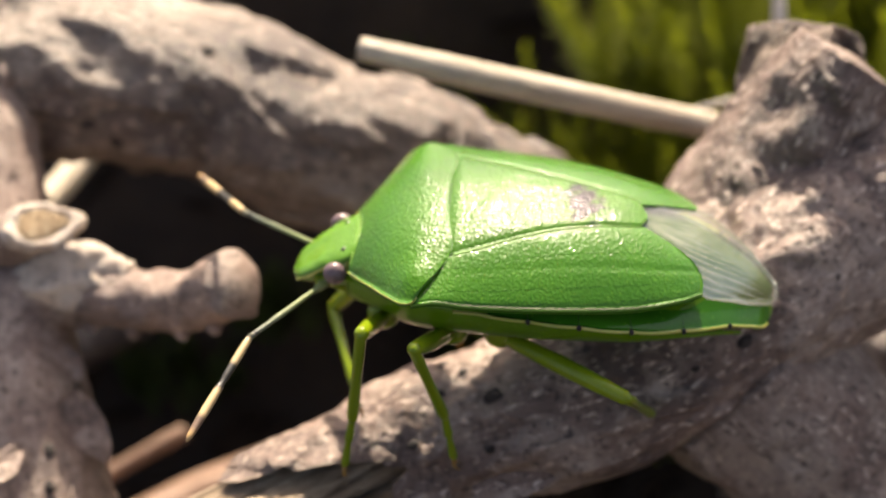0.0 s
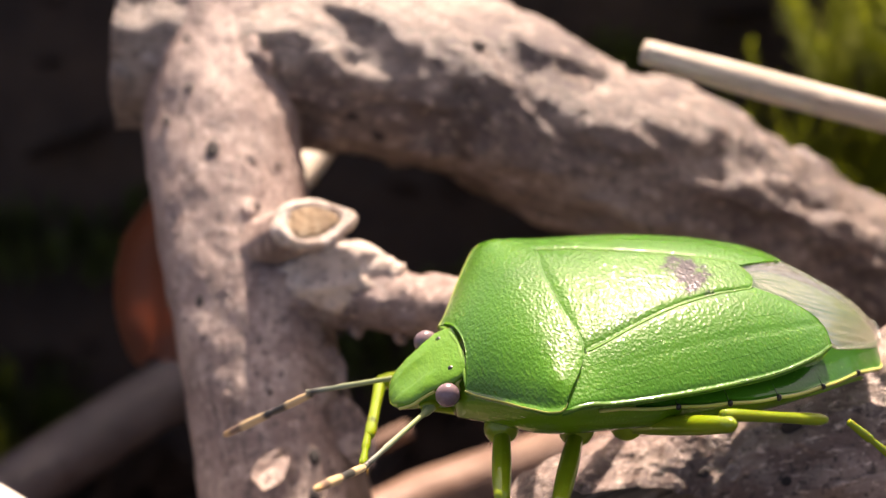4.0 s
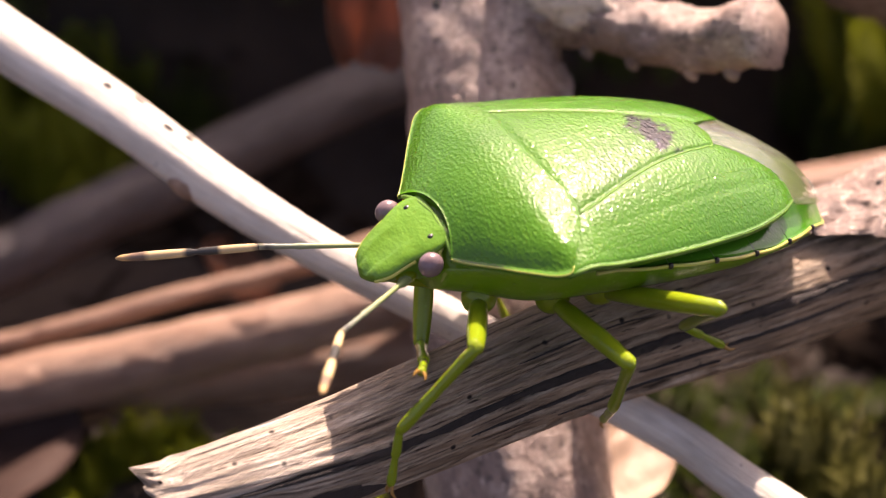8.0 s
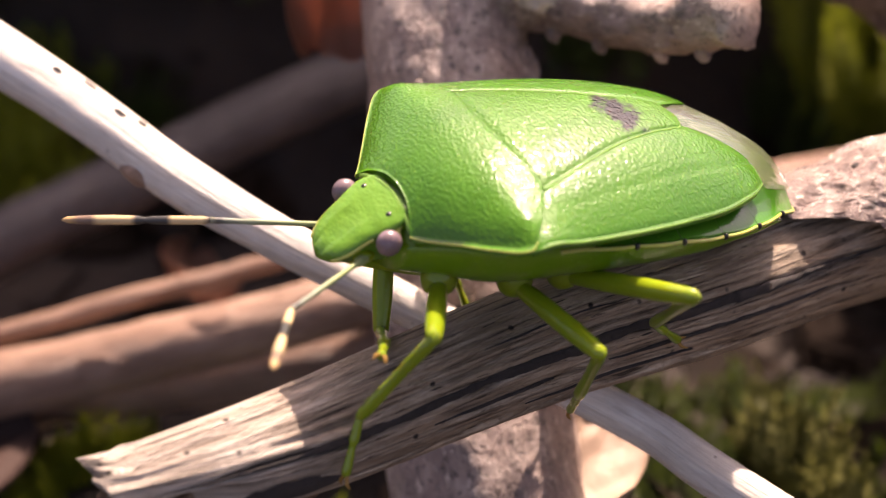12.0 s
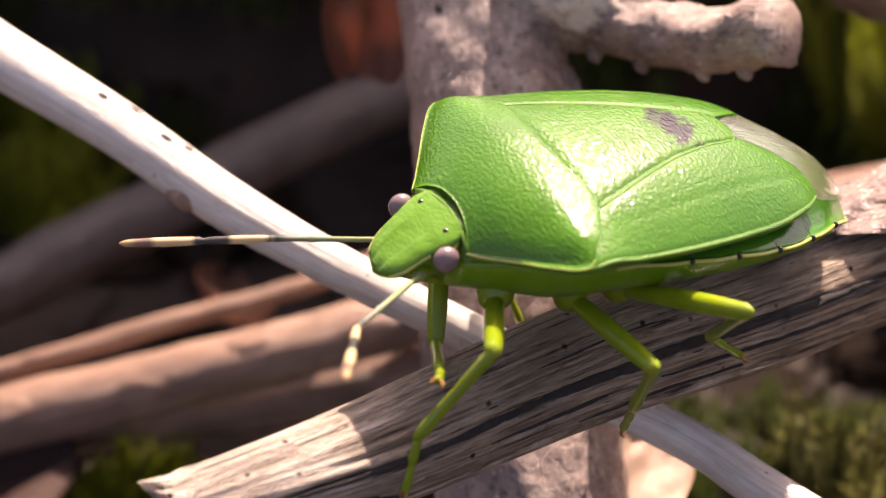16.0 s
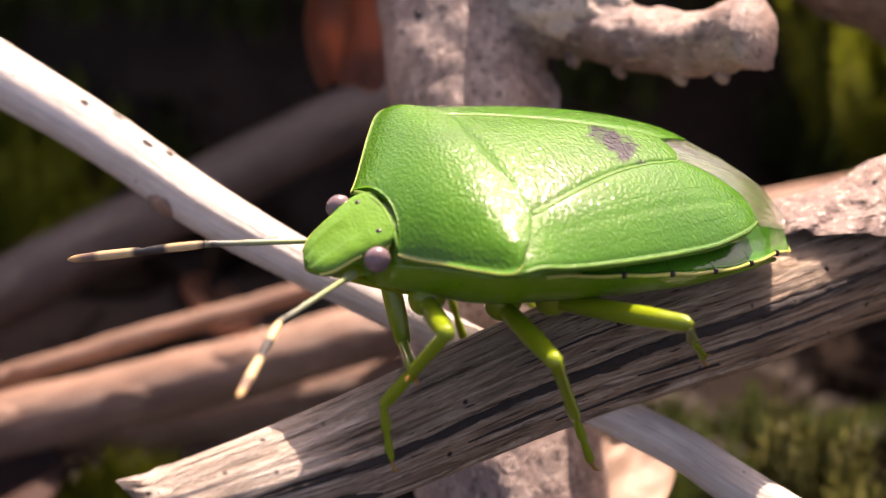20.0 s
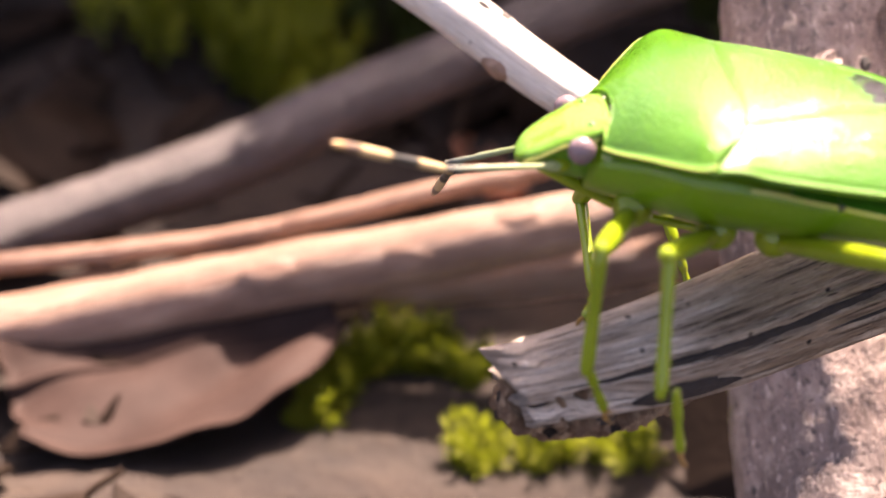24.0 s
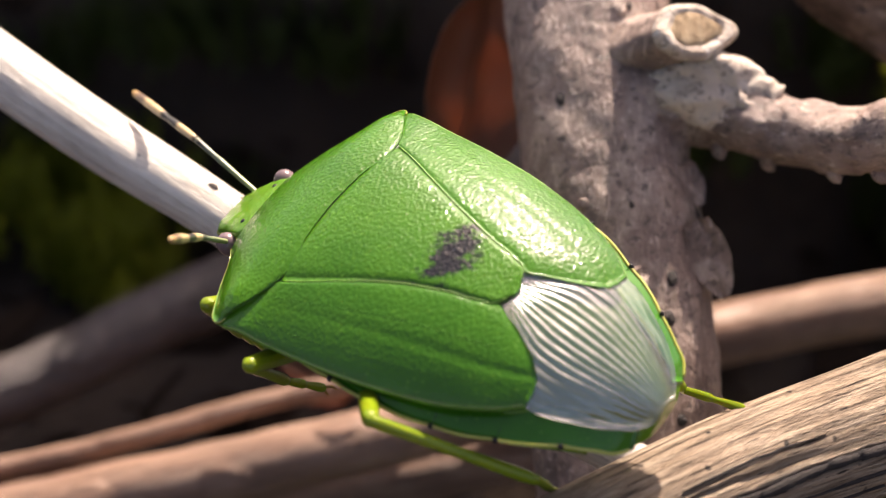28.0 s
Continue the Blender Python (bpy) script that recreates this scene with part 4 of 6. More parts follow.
def plain_material(name, colour, rough, **values):
    n = Nodes(name)
    tone = n.noise(n.mapped("Object", (1, 1, 1)), 4000.0, 3.0, 0.6)
    return n.done(n.ramp(tone, (0.3, tuple(0.75 * c for c in colour)), (0.7, colour)), rough, **values)


EYE = plain_material("eye", (0.2, 0.14, 0.15), 0.25)
BLACK = plain_material("black", (0.012, 0.011, 0.012), 0.3)
CLAW = plain_material("claw", (0.3, 0.16, 0.03), 0.4)
SUTURE = plain_material("suture", (0.018, 0.07, 0.004), 0.4)
STRIPE = plain_material("pale edges and lit seam", (0.15, 0.33, 0.04), 0.4)


def membrane_material():
    n = Nodes("wing membrane")
    ob = n.mapped("Object", (1, 1, 1))
    veins = n.noise(n.mapped("Object", (380, 4200, 400)), 1.0, 2.0, 0.5)
    tone = n.ramp(veins, (0.35, (0.11, 0.125, 0.075)), (0.65, (0.17, 0.19, 0.12)))
    specks = n.cells(ob, 1500.0)
    tone = n.mix(n.ramp(specks, (0.05, (0.9, 0.9, 0.9)), (0.1, (0, 0, 0))), tone, (0.05, 0.045, 0.035))
    mat = n.done(tone, 0.24, n.bump(veins, 0.03), Specular_IOR_Level=1.0, Coat_Weight=1.0, Coat_Roughness=0.24, Coat_IOR=4.6)
    clear = n.tree.nodes.new("ShaderNodeBsdfTransparent")
    clear.inputs[0].default_value = (0.88, 0.92, 0.84, 1)
    both = n.tree.nodes.new("ShaderNodeMixShader")
    both.inputs[0].default_value = 0.55
    n.link(clear.outputs[0], both.inputs[1])
    n.link(n.shader.outputs[0], both.inputs[2])
    n.link(both.outputs[0], n.tree.nodes["Material Output"].inputs[0])
    return mat


MEMBRANE = membrane_material()


def antenna_material(name, dark_bands):
    n = Nodes(name)
    split = n.tree.nodes.new("ShaderNodeSeparateXYZ")
    n.link(n.coords.outputs["Object"], split.inputs[0])
    along = n.math("MULTIPLY", split.outputs[0], 1000.0 / 4.0)
    pale, dark, green = (0.54, 0.4, 0.21), (0.035, 0.035, 0.032), (0.24, 0.3, 0.12)
    stops = ((0.0, dark), (0.05, pale), (0.24, pale), (0.28, dark), (0.48, dark), (0.52, pale), (0.73, pale), (0.78, (0.15, 0.1, 0.07)), (0.86, (0.2, 0.13, 0.09)), (0.92, (0.5, 0.32, 0.14))) if dark_bands else ((0.0, green), (0.3, green), (0.55, (0.2, 0.24, 0.14)), (0.72, (0.14, 0.16, 0.12)), (0.78, dark), (0.83, (0.3, 0.3, 0.2)))
    return n.done(n.ramp(along, *stops), 0.4)


def plate(nu, nv, place, skirt=0.22):
    """A shell plate from place(u, v) with a turned-down rim, so that it has an edge of its own."""
    verts = [place(i / (nu - 1), j / (nv - 1)) for i in range(nu) for j in range(nv)]
    faces = [(i * nv + j, i * nv + j + 1, (i + 1) * nv + j + 1, (i + 1) * nv + j) for i in range(nu - 1) for j in range(nv - 1)]
    rim = [i * nv for i in range(nu)] + [(nu - 1) * nv + j for j in range(1, nv)] + [i * nv + nv - 1 for i in range(nu - 2, -1, -1)] + [j for j in range(nv - 2, 0, -1)]
    b = len(verts)
    verts += [(verts[k][0], verts[k][1], verts[k][2] - skirt) for k in rim]
    m = len(rim)
    faces += [(rim[k], b + k, b + (k + 1) % m, rim[(k + 1) % m]) for k in range(m)]
    return np.array(verts), faces


def ball(centre, radii, segs=20, rings=12):
    verts = [(centre[0], centre[1], centre[2] + radii[2])]
    for i in range(1, rings):
        a = math.pi * i / rings
        verts += [(centre[0] + radii[0] * math.sin(a) * math.cos(2 * math.pi * k / segs), centre[1] + radii[1] * math.sin(a) * math.sin(2 * math.pi * k / segs), centre[2] + radii[2] * math.cos(a)) for k in range(segs)]
    verts.append((centre[0], centre[1], centre[2] - radii[2]))
    faces = [(0, 1 + k, 1 + (k + 1) % segs) for k in range(segs)]
    for i in range(rings - 2):
        a, b = 1 + i * segs, 1 + (i + 1) * segs
        faces += [(a + k, b + k, b + (k + 1) % segs, a + (k + 1) % segs) for k in range(segs)]
    last, a = len(verts) - 1, 1 + (rings - 2) * segs
    faces += [(last, a + (k + 1) % segs, a + k) for k in range(segs)]
    return np.array(verts), faces


def swell(u, v, power=10):
    """1 inside a plate, falling off close to its edges."""
    return (1 - abs(2 * u - 1) ** power) * (1 - abs(2 * v - 1) ** power)


bug = thing("stink_bug", (0, 0, 0), "bright green stink bug with glossy pitted shell and clear wing tips", "insect")
bug.scale = (1.08, 1.08, 1.08)


def build_body():
    # trunk: thorax and abdomen, closed, a little below the plates
    nx, na, verts = 80, 56, []
    for i in range(nx):
        x = -9.82 + 12.4 * i / (nx - 1)
        half, rim = abdomen_half(x) * 0.97, abdomen_z(x) - 0.04
        for k in range(na):
            a = 2 * math.pi * k / na
            c, s = math.cos(a), math.sin(a)
            y = half * c
            z = rim + ((back_z(x, y) - 0.2 - rim) * (1 - abs(c) ** 2.5) if s > 0 else -belly(x) * abs(s) ** 0.8)
            verts.append((x, y, z))
    faces = [(i * na + k, i * na + (k + 1) % na, (i + 1) * na + (k + 1) % na, (i + 1) * na + k) for i in range(nx - 1) for k in range(na)]
    faces += [tuple(range(na))[::-1], tuple((nx - 1) * na + k for k in range(na))]
    part("trunk", verts, faces, BELLY, bug, "yellow-green underside and abdomen")
    joints = (-2.7, -4.13, -5.6, -7.1, -8.45)

    def scallop(x):
        """The edge swells a little between two joints of the abdomen."""
        return 0.05 * abs(math.sin(math.pi * (x + 8.45) / 1.44))

    for side in (1, -1):
        # the flattened green rim of the abdomen with its yellow edge, joints and black dots
        def band(u, v):
            x = -9.68 + 8.1 * u
            y = abdomen_half(x) * (0.66 + 0.35 * v) + scallop(x) * v
            return (x, side * y, abdomen_z(x) + 0.02 + 0.42 * (1 - v) ** 1.2 - 0.06 * v**8)

        v, f = plate(110, 14, band, 0.1)
        part("abdomen_rim", v, f, RIM_GREEN, bug, "smooth deep green rim of the abdomen")
        pts = [(x, side * (abdomen_half(x) * 1.02 + scallop(x)), abdomen_z(x) - 0.05, 0.05) for x in np.linspace(-9.63, -0.6, 60)]
        v, f, uv = tube(pts, 130, 10)
        part("abdomen_edge", v, f, RIM, bug, "yellow edge", uvs=uv)
        for x in joints:
            u = (x + 9.68) / 8.1
            pts = [(band(u, w)[0] + 0.12 * (1 - w), band(u, w)[1], band(u, w)[2] - 0.004, 0.016) for w in np.linspace(0.1, 0.98, 8)]
            v, f, uv = tube(pts, 16, 6)
            part("joint_line", v, f, SUTURE, bug, uvs=uv)
            v, f = ball((x, side * (abdomen_half(x) * 1.02 + 0.045), abdomen_z(x) - 0.03), (0.075, 0.075, 0.1), 10, 8)
            part("edge_dot", v, f, BLACK, bug, "black dot")
        # the lower flank under the wing's edge
        v, f, uv = tube([(x, side * (abdomen_half(x) * 0.93), abdomen_z(x) - 0.42, 0.07) for x in np.linspace(-8.8, 1.2, 24)], 60, 8)
        part("flank_fold", v, f, BELLY, bug, "yellow-green fold along the flank", uvs=uv)

    # pronotum
    width = curve((0, 3.7), (0.05, 3.95), (0.12, 4.06), (0.22, 3.99), (0.45, 3.36), (0.7, 2.5), (0.9, 1.82), (1, 1.52))
    hind = curve((0, -0.36), (0.3, -0.42), (0.62, -0.55), (0.8, -0.3), (1, 0.3))

    def pronotum(u, v):
        c = 2 * v - 1
        back = hind(abs(c))
        front = 2.2 + 0.3 * abs(c) ** 2
        x = back + (front - back) * u
        y = c * width(u)
        # the shoulder corners swell and roll over
        knob = 0.06 * math.exp(-(((x - 0.55) / 0.45) ** 2) - ((abs(y) - 3.35) / 0.4) ** 2)
        roll = 0.09 * max(0, (abs(c) - 0.86) / 0.14) ** 2 * (1 - u)
        return (x, y, back_z(x, y) + 0.075 + 0.05 * swell(u, v, 24) + knob - roll)

    v, f = plate(60, 90, pronotum, 0.14)
    part("pronotum", v, f, SHELL, bug, "glossy green shoulder plate")
    for side in (1, -1):
        pts = []
        for u in np.linspace(0.04, 1, 24):
            p = pronotum(u, 1 if side > 0 else 0)
            pts.append((p[0], p[1], p[2] - 0.03, 0.028))
        v, f, uv = tube(pts, 60, 10)
        part("shoulder_edge", v, f, RIM, bug, "pale yellow edge", uvs=uv)

    pts = []
    for v in np.linspace(0.14, 0.86, 30):
        p = pronotum(0.0, v)
        pts.append((p[0] - 0.015, p[1], p[2] - 0.07, 0.036))
    v, f, uv = tube(pts, 70, 8)
    part("back_seam", v, f, SUTURE, bug, "dark green seam behind the shoulder plate", uvs=uv)

    # scutellum
    shield = curve((-6.04, 0.12), (-5.92, 0.45), (-5.5, 0.72), (-4.8, 0.9), (-3.6, 1.28), (-2, 1.93), (-1.0, 2.36), (-0.6, 2.5), (0.2, 2.65))

    def scutellum(u, v):
        c = 2 * v - 1
        x = -6.07 + 6.2 * u
        y = c * shield(x)
        return (x, y, back_z(x, y) + 0.02 + 0.07 * swell(u, v, 18) - 1.5 * max(0, u - 0.88))

    v, f = plate(80, 46, scutellum, 0.25)
    part("scutellum", v, f, SHIELD, bug, "green triangular shield with a dark smear near its tip")

    for side in (1, -1):
        # seam drawn paler than the shell: light along its groove put into colour
        pts = [(x, side * (shield(x) + 0.02), back_z(x, shield(x)) + 0.02, 0.022) for x in np.linspace(-5.97, -0.62, 26)]
        v, f, uv = tube(pts, 60, 8)
        part("shield_edge", v, f, STRIPE, bug, "seam in paler green for the light on its groove", uvs=uv)

    # fore wings: leathery coria with a fold, and the clear membrane
    for side in (1, -1):
        def corium(u, v):
            xi = 0.15 - 6.12 * u
            xo = 0.55 - 8.17 * u
            yi, yo = shield(max(-5.87, xi)) + 0.03, wing_half(xo) * 0.995 - 0.1 * max(0, u - 0.94) * 16.7
            x = xi + (xo - xi) * v - 0.62 * math.sin(math.pi * v) ** 1.1 * u**5
            y = yi + (yo - yi) * v
            crease = -0.03 * math.exp(-(((v - 0.42 - 0.2 * u) / 0.05) ** 2)) * u
            return (x, side * y, back_z(x, y) + 0.02 + 0.05 * swell(u, v, 18) + crease - 0.12 * max(0, 1 - u * 9))

        v, f = plate(76, 40, corium, 0.16)
        part("fore_wing", v, f, WING, bug, "leathery green fore wing")
        for across, last in ((0.3, 0.93), (0.78, 0.94)):
            pts = [(*corium(u, across + 0.12 * u * (across < 0.5)), 0.014) for u in np.linspace(0.08, last, 20)]
            v, f, uv = tube([(a, b, c - 0.011, r) for a, b, c, r in pts], 60, 8)
            part("wing_vein", v, f, WING, bug, uvs=uv)
        pts = []
        for u in np.linspace(0.0, 1, 30):
            p = corium(u, 1)
            pts.append((p[0], p[1], p[2] - 0.04, 0.038 if u < 0.6 else 0.025))
        v, f, uv = tube(pts, 60, 8)
        part("wing_edge", v, f, STRIPE, bug, uvs=uv)
    half = curve((-10.0, 0.3), (-9.8, 0.75), (-9.35, 1.3), (-8.6, 1.85), (-7.7, 2.25), (-7.2, 2.2), (-6.7, 1.7), (-6.1, 0.95), (-5.4, 0.5))

    def membrane(u, v):
        c = 2 * v - 1
        x = -9.98 + 4.6 * u
        y = c * half(x)
        # narrow ribs that fan out from the base, with shallow troughs between them
        rib = math.sin(c * 58 + 3 * u + 1.6 * wob(u * 3, c * 3, 1))
        folds = 0.022 * (abs(rib) ** 0.6 * (1 if rib > 0 else -1)) * (1 - abs(c) ** 6) * (0.75 + 0.5 * wob(u * 3, c * 5, 7)) + 0.02 * wob(u * 9, c * 9, 4)
        return (x, y, back_z(x, y) - 0.035 + folds - 0.1 * max(0, (u - 0.75) * 4))

    v, f = plate(70, 190, membrane, 0.04)
    part("wing_membrane", v, f, MEMBRANE, bug, "clear ribbed wing membrane")

    # head: a flat-topped blunt shield with keeled sides
    head_half = curve((2.25, 1.0), (2.6, 1.12), (2.95, 1.06), (3.25, 0.95), (3.6, 0.88), (3.9, 0.76), (4.1, 0.56), (4.2, 0.34), (4.25, 0.12))
    head_top = curve((2.25, 1.0), (2.67, 0.8), (3.0, 0.62), (3.4, 0.37), (3.8, 0.06), (4.1, -0.2), (4.25, -0.4))
    head_low = curve((2.2, -0.9), (2.8, -0.82), (3.4, -0.75), (4.25, -0.62))
    nx, na, verts = 56, 64, []
    for i in range(nx):
        x = 2.25 + 2.0 * i / (nx - 1)
        for k in range(na):
            a = 2 * math.pi * k / na
            c, s = math.cos(a), math.sin(a)
            mid = head_top(x) - min(0.24, 0.45 * (head_top(x) - head_low(x)))
            y = head_half(x) * (abs(c) ** 0.55) * (1 if c > 0 else -1) * (1 if s > 0 else 1 - 0.28 * abs(s) ** 0.6)
            z = mid + ((head_top(x) - mid) * s**0.6 if s > 0 else (mid - head_low(x)) * s)
            if s > 0.3:
                z += -0.06 * math.exp(-(((abs(y) - 0.3 + 0.08 * (x - 3)) / 0.06) ** 2)) * max(0, min(1, (x - 2.9) * 2)) + 0.02 * wob(x * 4, y * 4, 3)
            verts.append((x, y, z))
    faces = [(i * na + k, i * na + (k + 1) % na, (i + 1) * na + (k + 1) % na, (i + 1) * na + k) for i in range(nx - 1) for k in range(na)]
    faces += [tuple(range(na))[::-1], tuple((nx - 1) * na + k for k in range(na))]
    head = part("head", verts, faces, HEAD, bug, "flat green head with yellow side edges")
    for side in (1, -1):
        v, f = ball((2.92, side * 1.26, 0.3), (0.34, 0.3, 0.34), 24, 16)
        part("eye", v, f, EYE, head, "purplish-brown bulging eye")
        v, f = ball((2.67, side * 0.69, 0.74), (0.1, 0.09, 0.07), 12, 8)
        part("ocellus", v, f, BLACK, head, "small black eyespot")
        v, f, uv = tube([(2.5, side * 1.04, 0.62, 0.05), (2.62, side * 1.1, 0.5, 0.07), (2.6, side * 1.16, 0.3, 0.08)], 12, 8)
        part("eye_rim", v, f, RIM, head, "pale rim behind the eye", uvs=uv)
        v, f, uv = tube([(x, side * (head_half(x) + 0.0), head_top(x) - 0.23, 0.045) for x in (3.2, 3.4, 3.6, 3.8, 4.0, 4.1)], 24, 8)
        part("cheek_edge", v, f, RIM, head, "yellow edge", uvs=uv)
        v, f = ball((3.3, side * 0.72, -0.34), (0.3, 0.2, 0.2), 14, 10)
        part("feeler_socket", v, f, LEG, head, "swollen socket of the antenna")
    v, f, uv = tube([(2.28 + 0.1 * abs(y), y, back_z(2.4, y) - 0.06, 0.07) for y in np.linspace(-1.4, 1.4, 9)], 30, 10)
    part("collar", v, f, STRIPE, bug, "pale green collar", uvs=uv)
    v, f, uv = tube([(3.6, 0, -0.7, 0.16), (2.6, 0, -1.15, 0.15), (1.0, 0, -1.75, 0.13), (-0.6, 0, -2.0, 0.1)], 30, 10)
    part("beak", v, f, LEG, bug, uvs=uv)


build_body()


def bug_pose(x, y, z, turn, pitch, roll):
    return pose(x * MM, y * MM, z * MM, roll, -pitch, turn)


# ---- legs and feelers, each bone along +x from its joint ----
def bone(a, b):
    a, b = Vector(a), Vector(b)
    return Matrix.Translation(a * MM) @ Vector((1, 0, 0)).rotation_difference(b - a).to_matrix().to_4x4()


def shaft(profile, segs=14):
    return tube([(x, 0, 0, r) for x, r in profile], 26, segs)


HIPS = {"LF": (1.5, 1.5, -1.0), "LM": (-0.5, 1.9, -1.2), "LH": (-1.9, 2.0, -1.2), "RF": (1.5, -1.5, -1.0), "RM": (-0.5, -1.9, -1.2), "RH": (-1.9, -2.0, -1.2), "AL": (3.2, 0.75, -0.35), "AR": (3.2, -0.75, -0.35)}
BONES = {"F": (2.9, 3.0, 1.6), "M": (3.5, 3.3, 1.6), "H": (4.6, 4.6, 1.8)}
SEGMENTS = {}
FEELER_BASE, FEELER_TIP = antenna_material("feeler base", False), antenna_material("feeler tip", True)
for key, hip in HIPS.items():
    if key[0] == "A":
        v, f, uv = shaft(((0, 0.12), (0.4, 0.13), (0.55, 0.075), (1.6, 0.075), (2.2, 0.085), (2.3, 0.11), (2.4, 0.07), (3.3, 0.09)))
        base = part("antenna_base", v, f, FEELER_BASE, bug, "thin grey-green antenna joints", uvs=uv)
        v, f, uv = shaft(((0, 0.08), (0.12, 0.1), (0.8, 0.115), (1.6, 0.1), (1.72, 0.07), (1.85, 0.11), (2.9, 0.125), (3.7, 0.09), (3.9, 0.03)))
        tip = part("antenna_tip", v, f, FEELER_TIP, bug, "antenna tip banded dark and pale orange", uvs=uv)
        SEGMENTS[key] = (base, tip)
        continue
    one, two, three = BONES[key[1]]
    v, f = ball((hip[0], hip[1], hip[2] + 0.1), (0.5, 0.45, 0.5), 14, 10)
    part("leg_joint", v, f, LEG, bug)
    v, f, uv = shaft(((-0.1, 0.2), (0.3 * one, 0.26), (0.65 * one, 0.27), (0.92 * one, 0.23), (one + 0.06, 0.19), (one + 0.12, 0.09)))
    femur = part("femur", v, f, LEG, bug, "yellow-green thigh", uvs=uv)
    v, f, uv = shaft(((-0.1, 0.12), (0.08 * two, 0.17), (0.5 * two, 0.15), (0.9 * two, 0.17), (two + 0.06, 0.11)))
    tibia = part("tibia", v, f, LEG, bug, "yellow-green shin", uvs=uv)
    v, f, uv = shaft(((-0.04, 0.1), (0.4 * three, 0.13), (0.5 * three, 0.09), (0.9 * three, 0.13), (three, 0.06)), 10)
    tarsus = part("tarsus", v, f, LEG, bug, "slender yellow-green foot", uvs=uv)
    for side in (1, -1):
        v, f, uv = tube([(three - 0.06, 0.04 * side, 0, 0.06), (three + 0.15, 0.12 * side, 0, 0.05), (three + 0.28, 0.16 * side, -0.12, 0.015)], 8, 6)
        part("claw", v, f, CLAW, tarsus, "brown claw", uvs=uv)
    SEGMENTS[key] = (femur, tibia, tarsus)


def move_leg(key, rows):
    """Rows of seconds, knee, ankle and toe in the insect's space."""
    chain = [(r[0], HIPS[key], r[1:4], r[4:7], r[7:10]) for r in rows]
    for k, segment in enumerate(SEGMENTS[key]):
        walk(segment, [(r[0], bone(r[1 + k], r[2 + k])) for r in chain])


def move_antenna(key, rows):
    """Rows of seconds, elbow and tip in the insect's space."""
    chain = [(r[0], HIPS[key], r[1:4], r[4:7]) for r in rows]
    for k, segment in enumerate(SEGMENTS[key]):
        walk(segment, [(r[0], bone(r[1 + k], r[2 + k])) for r in chain])


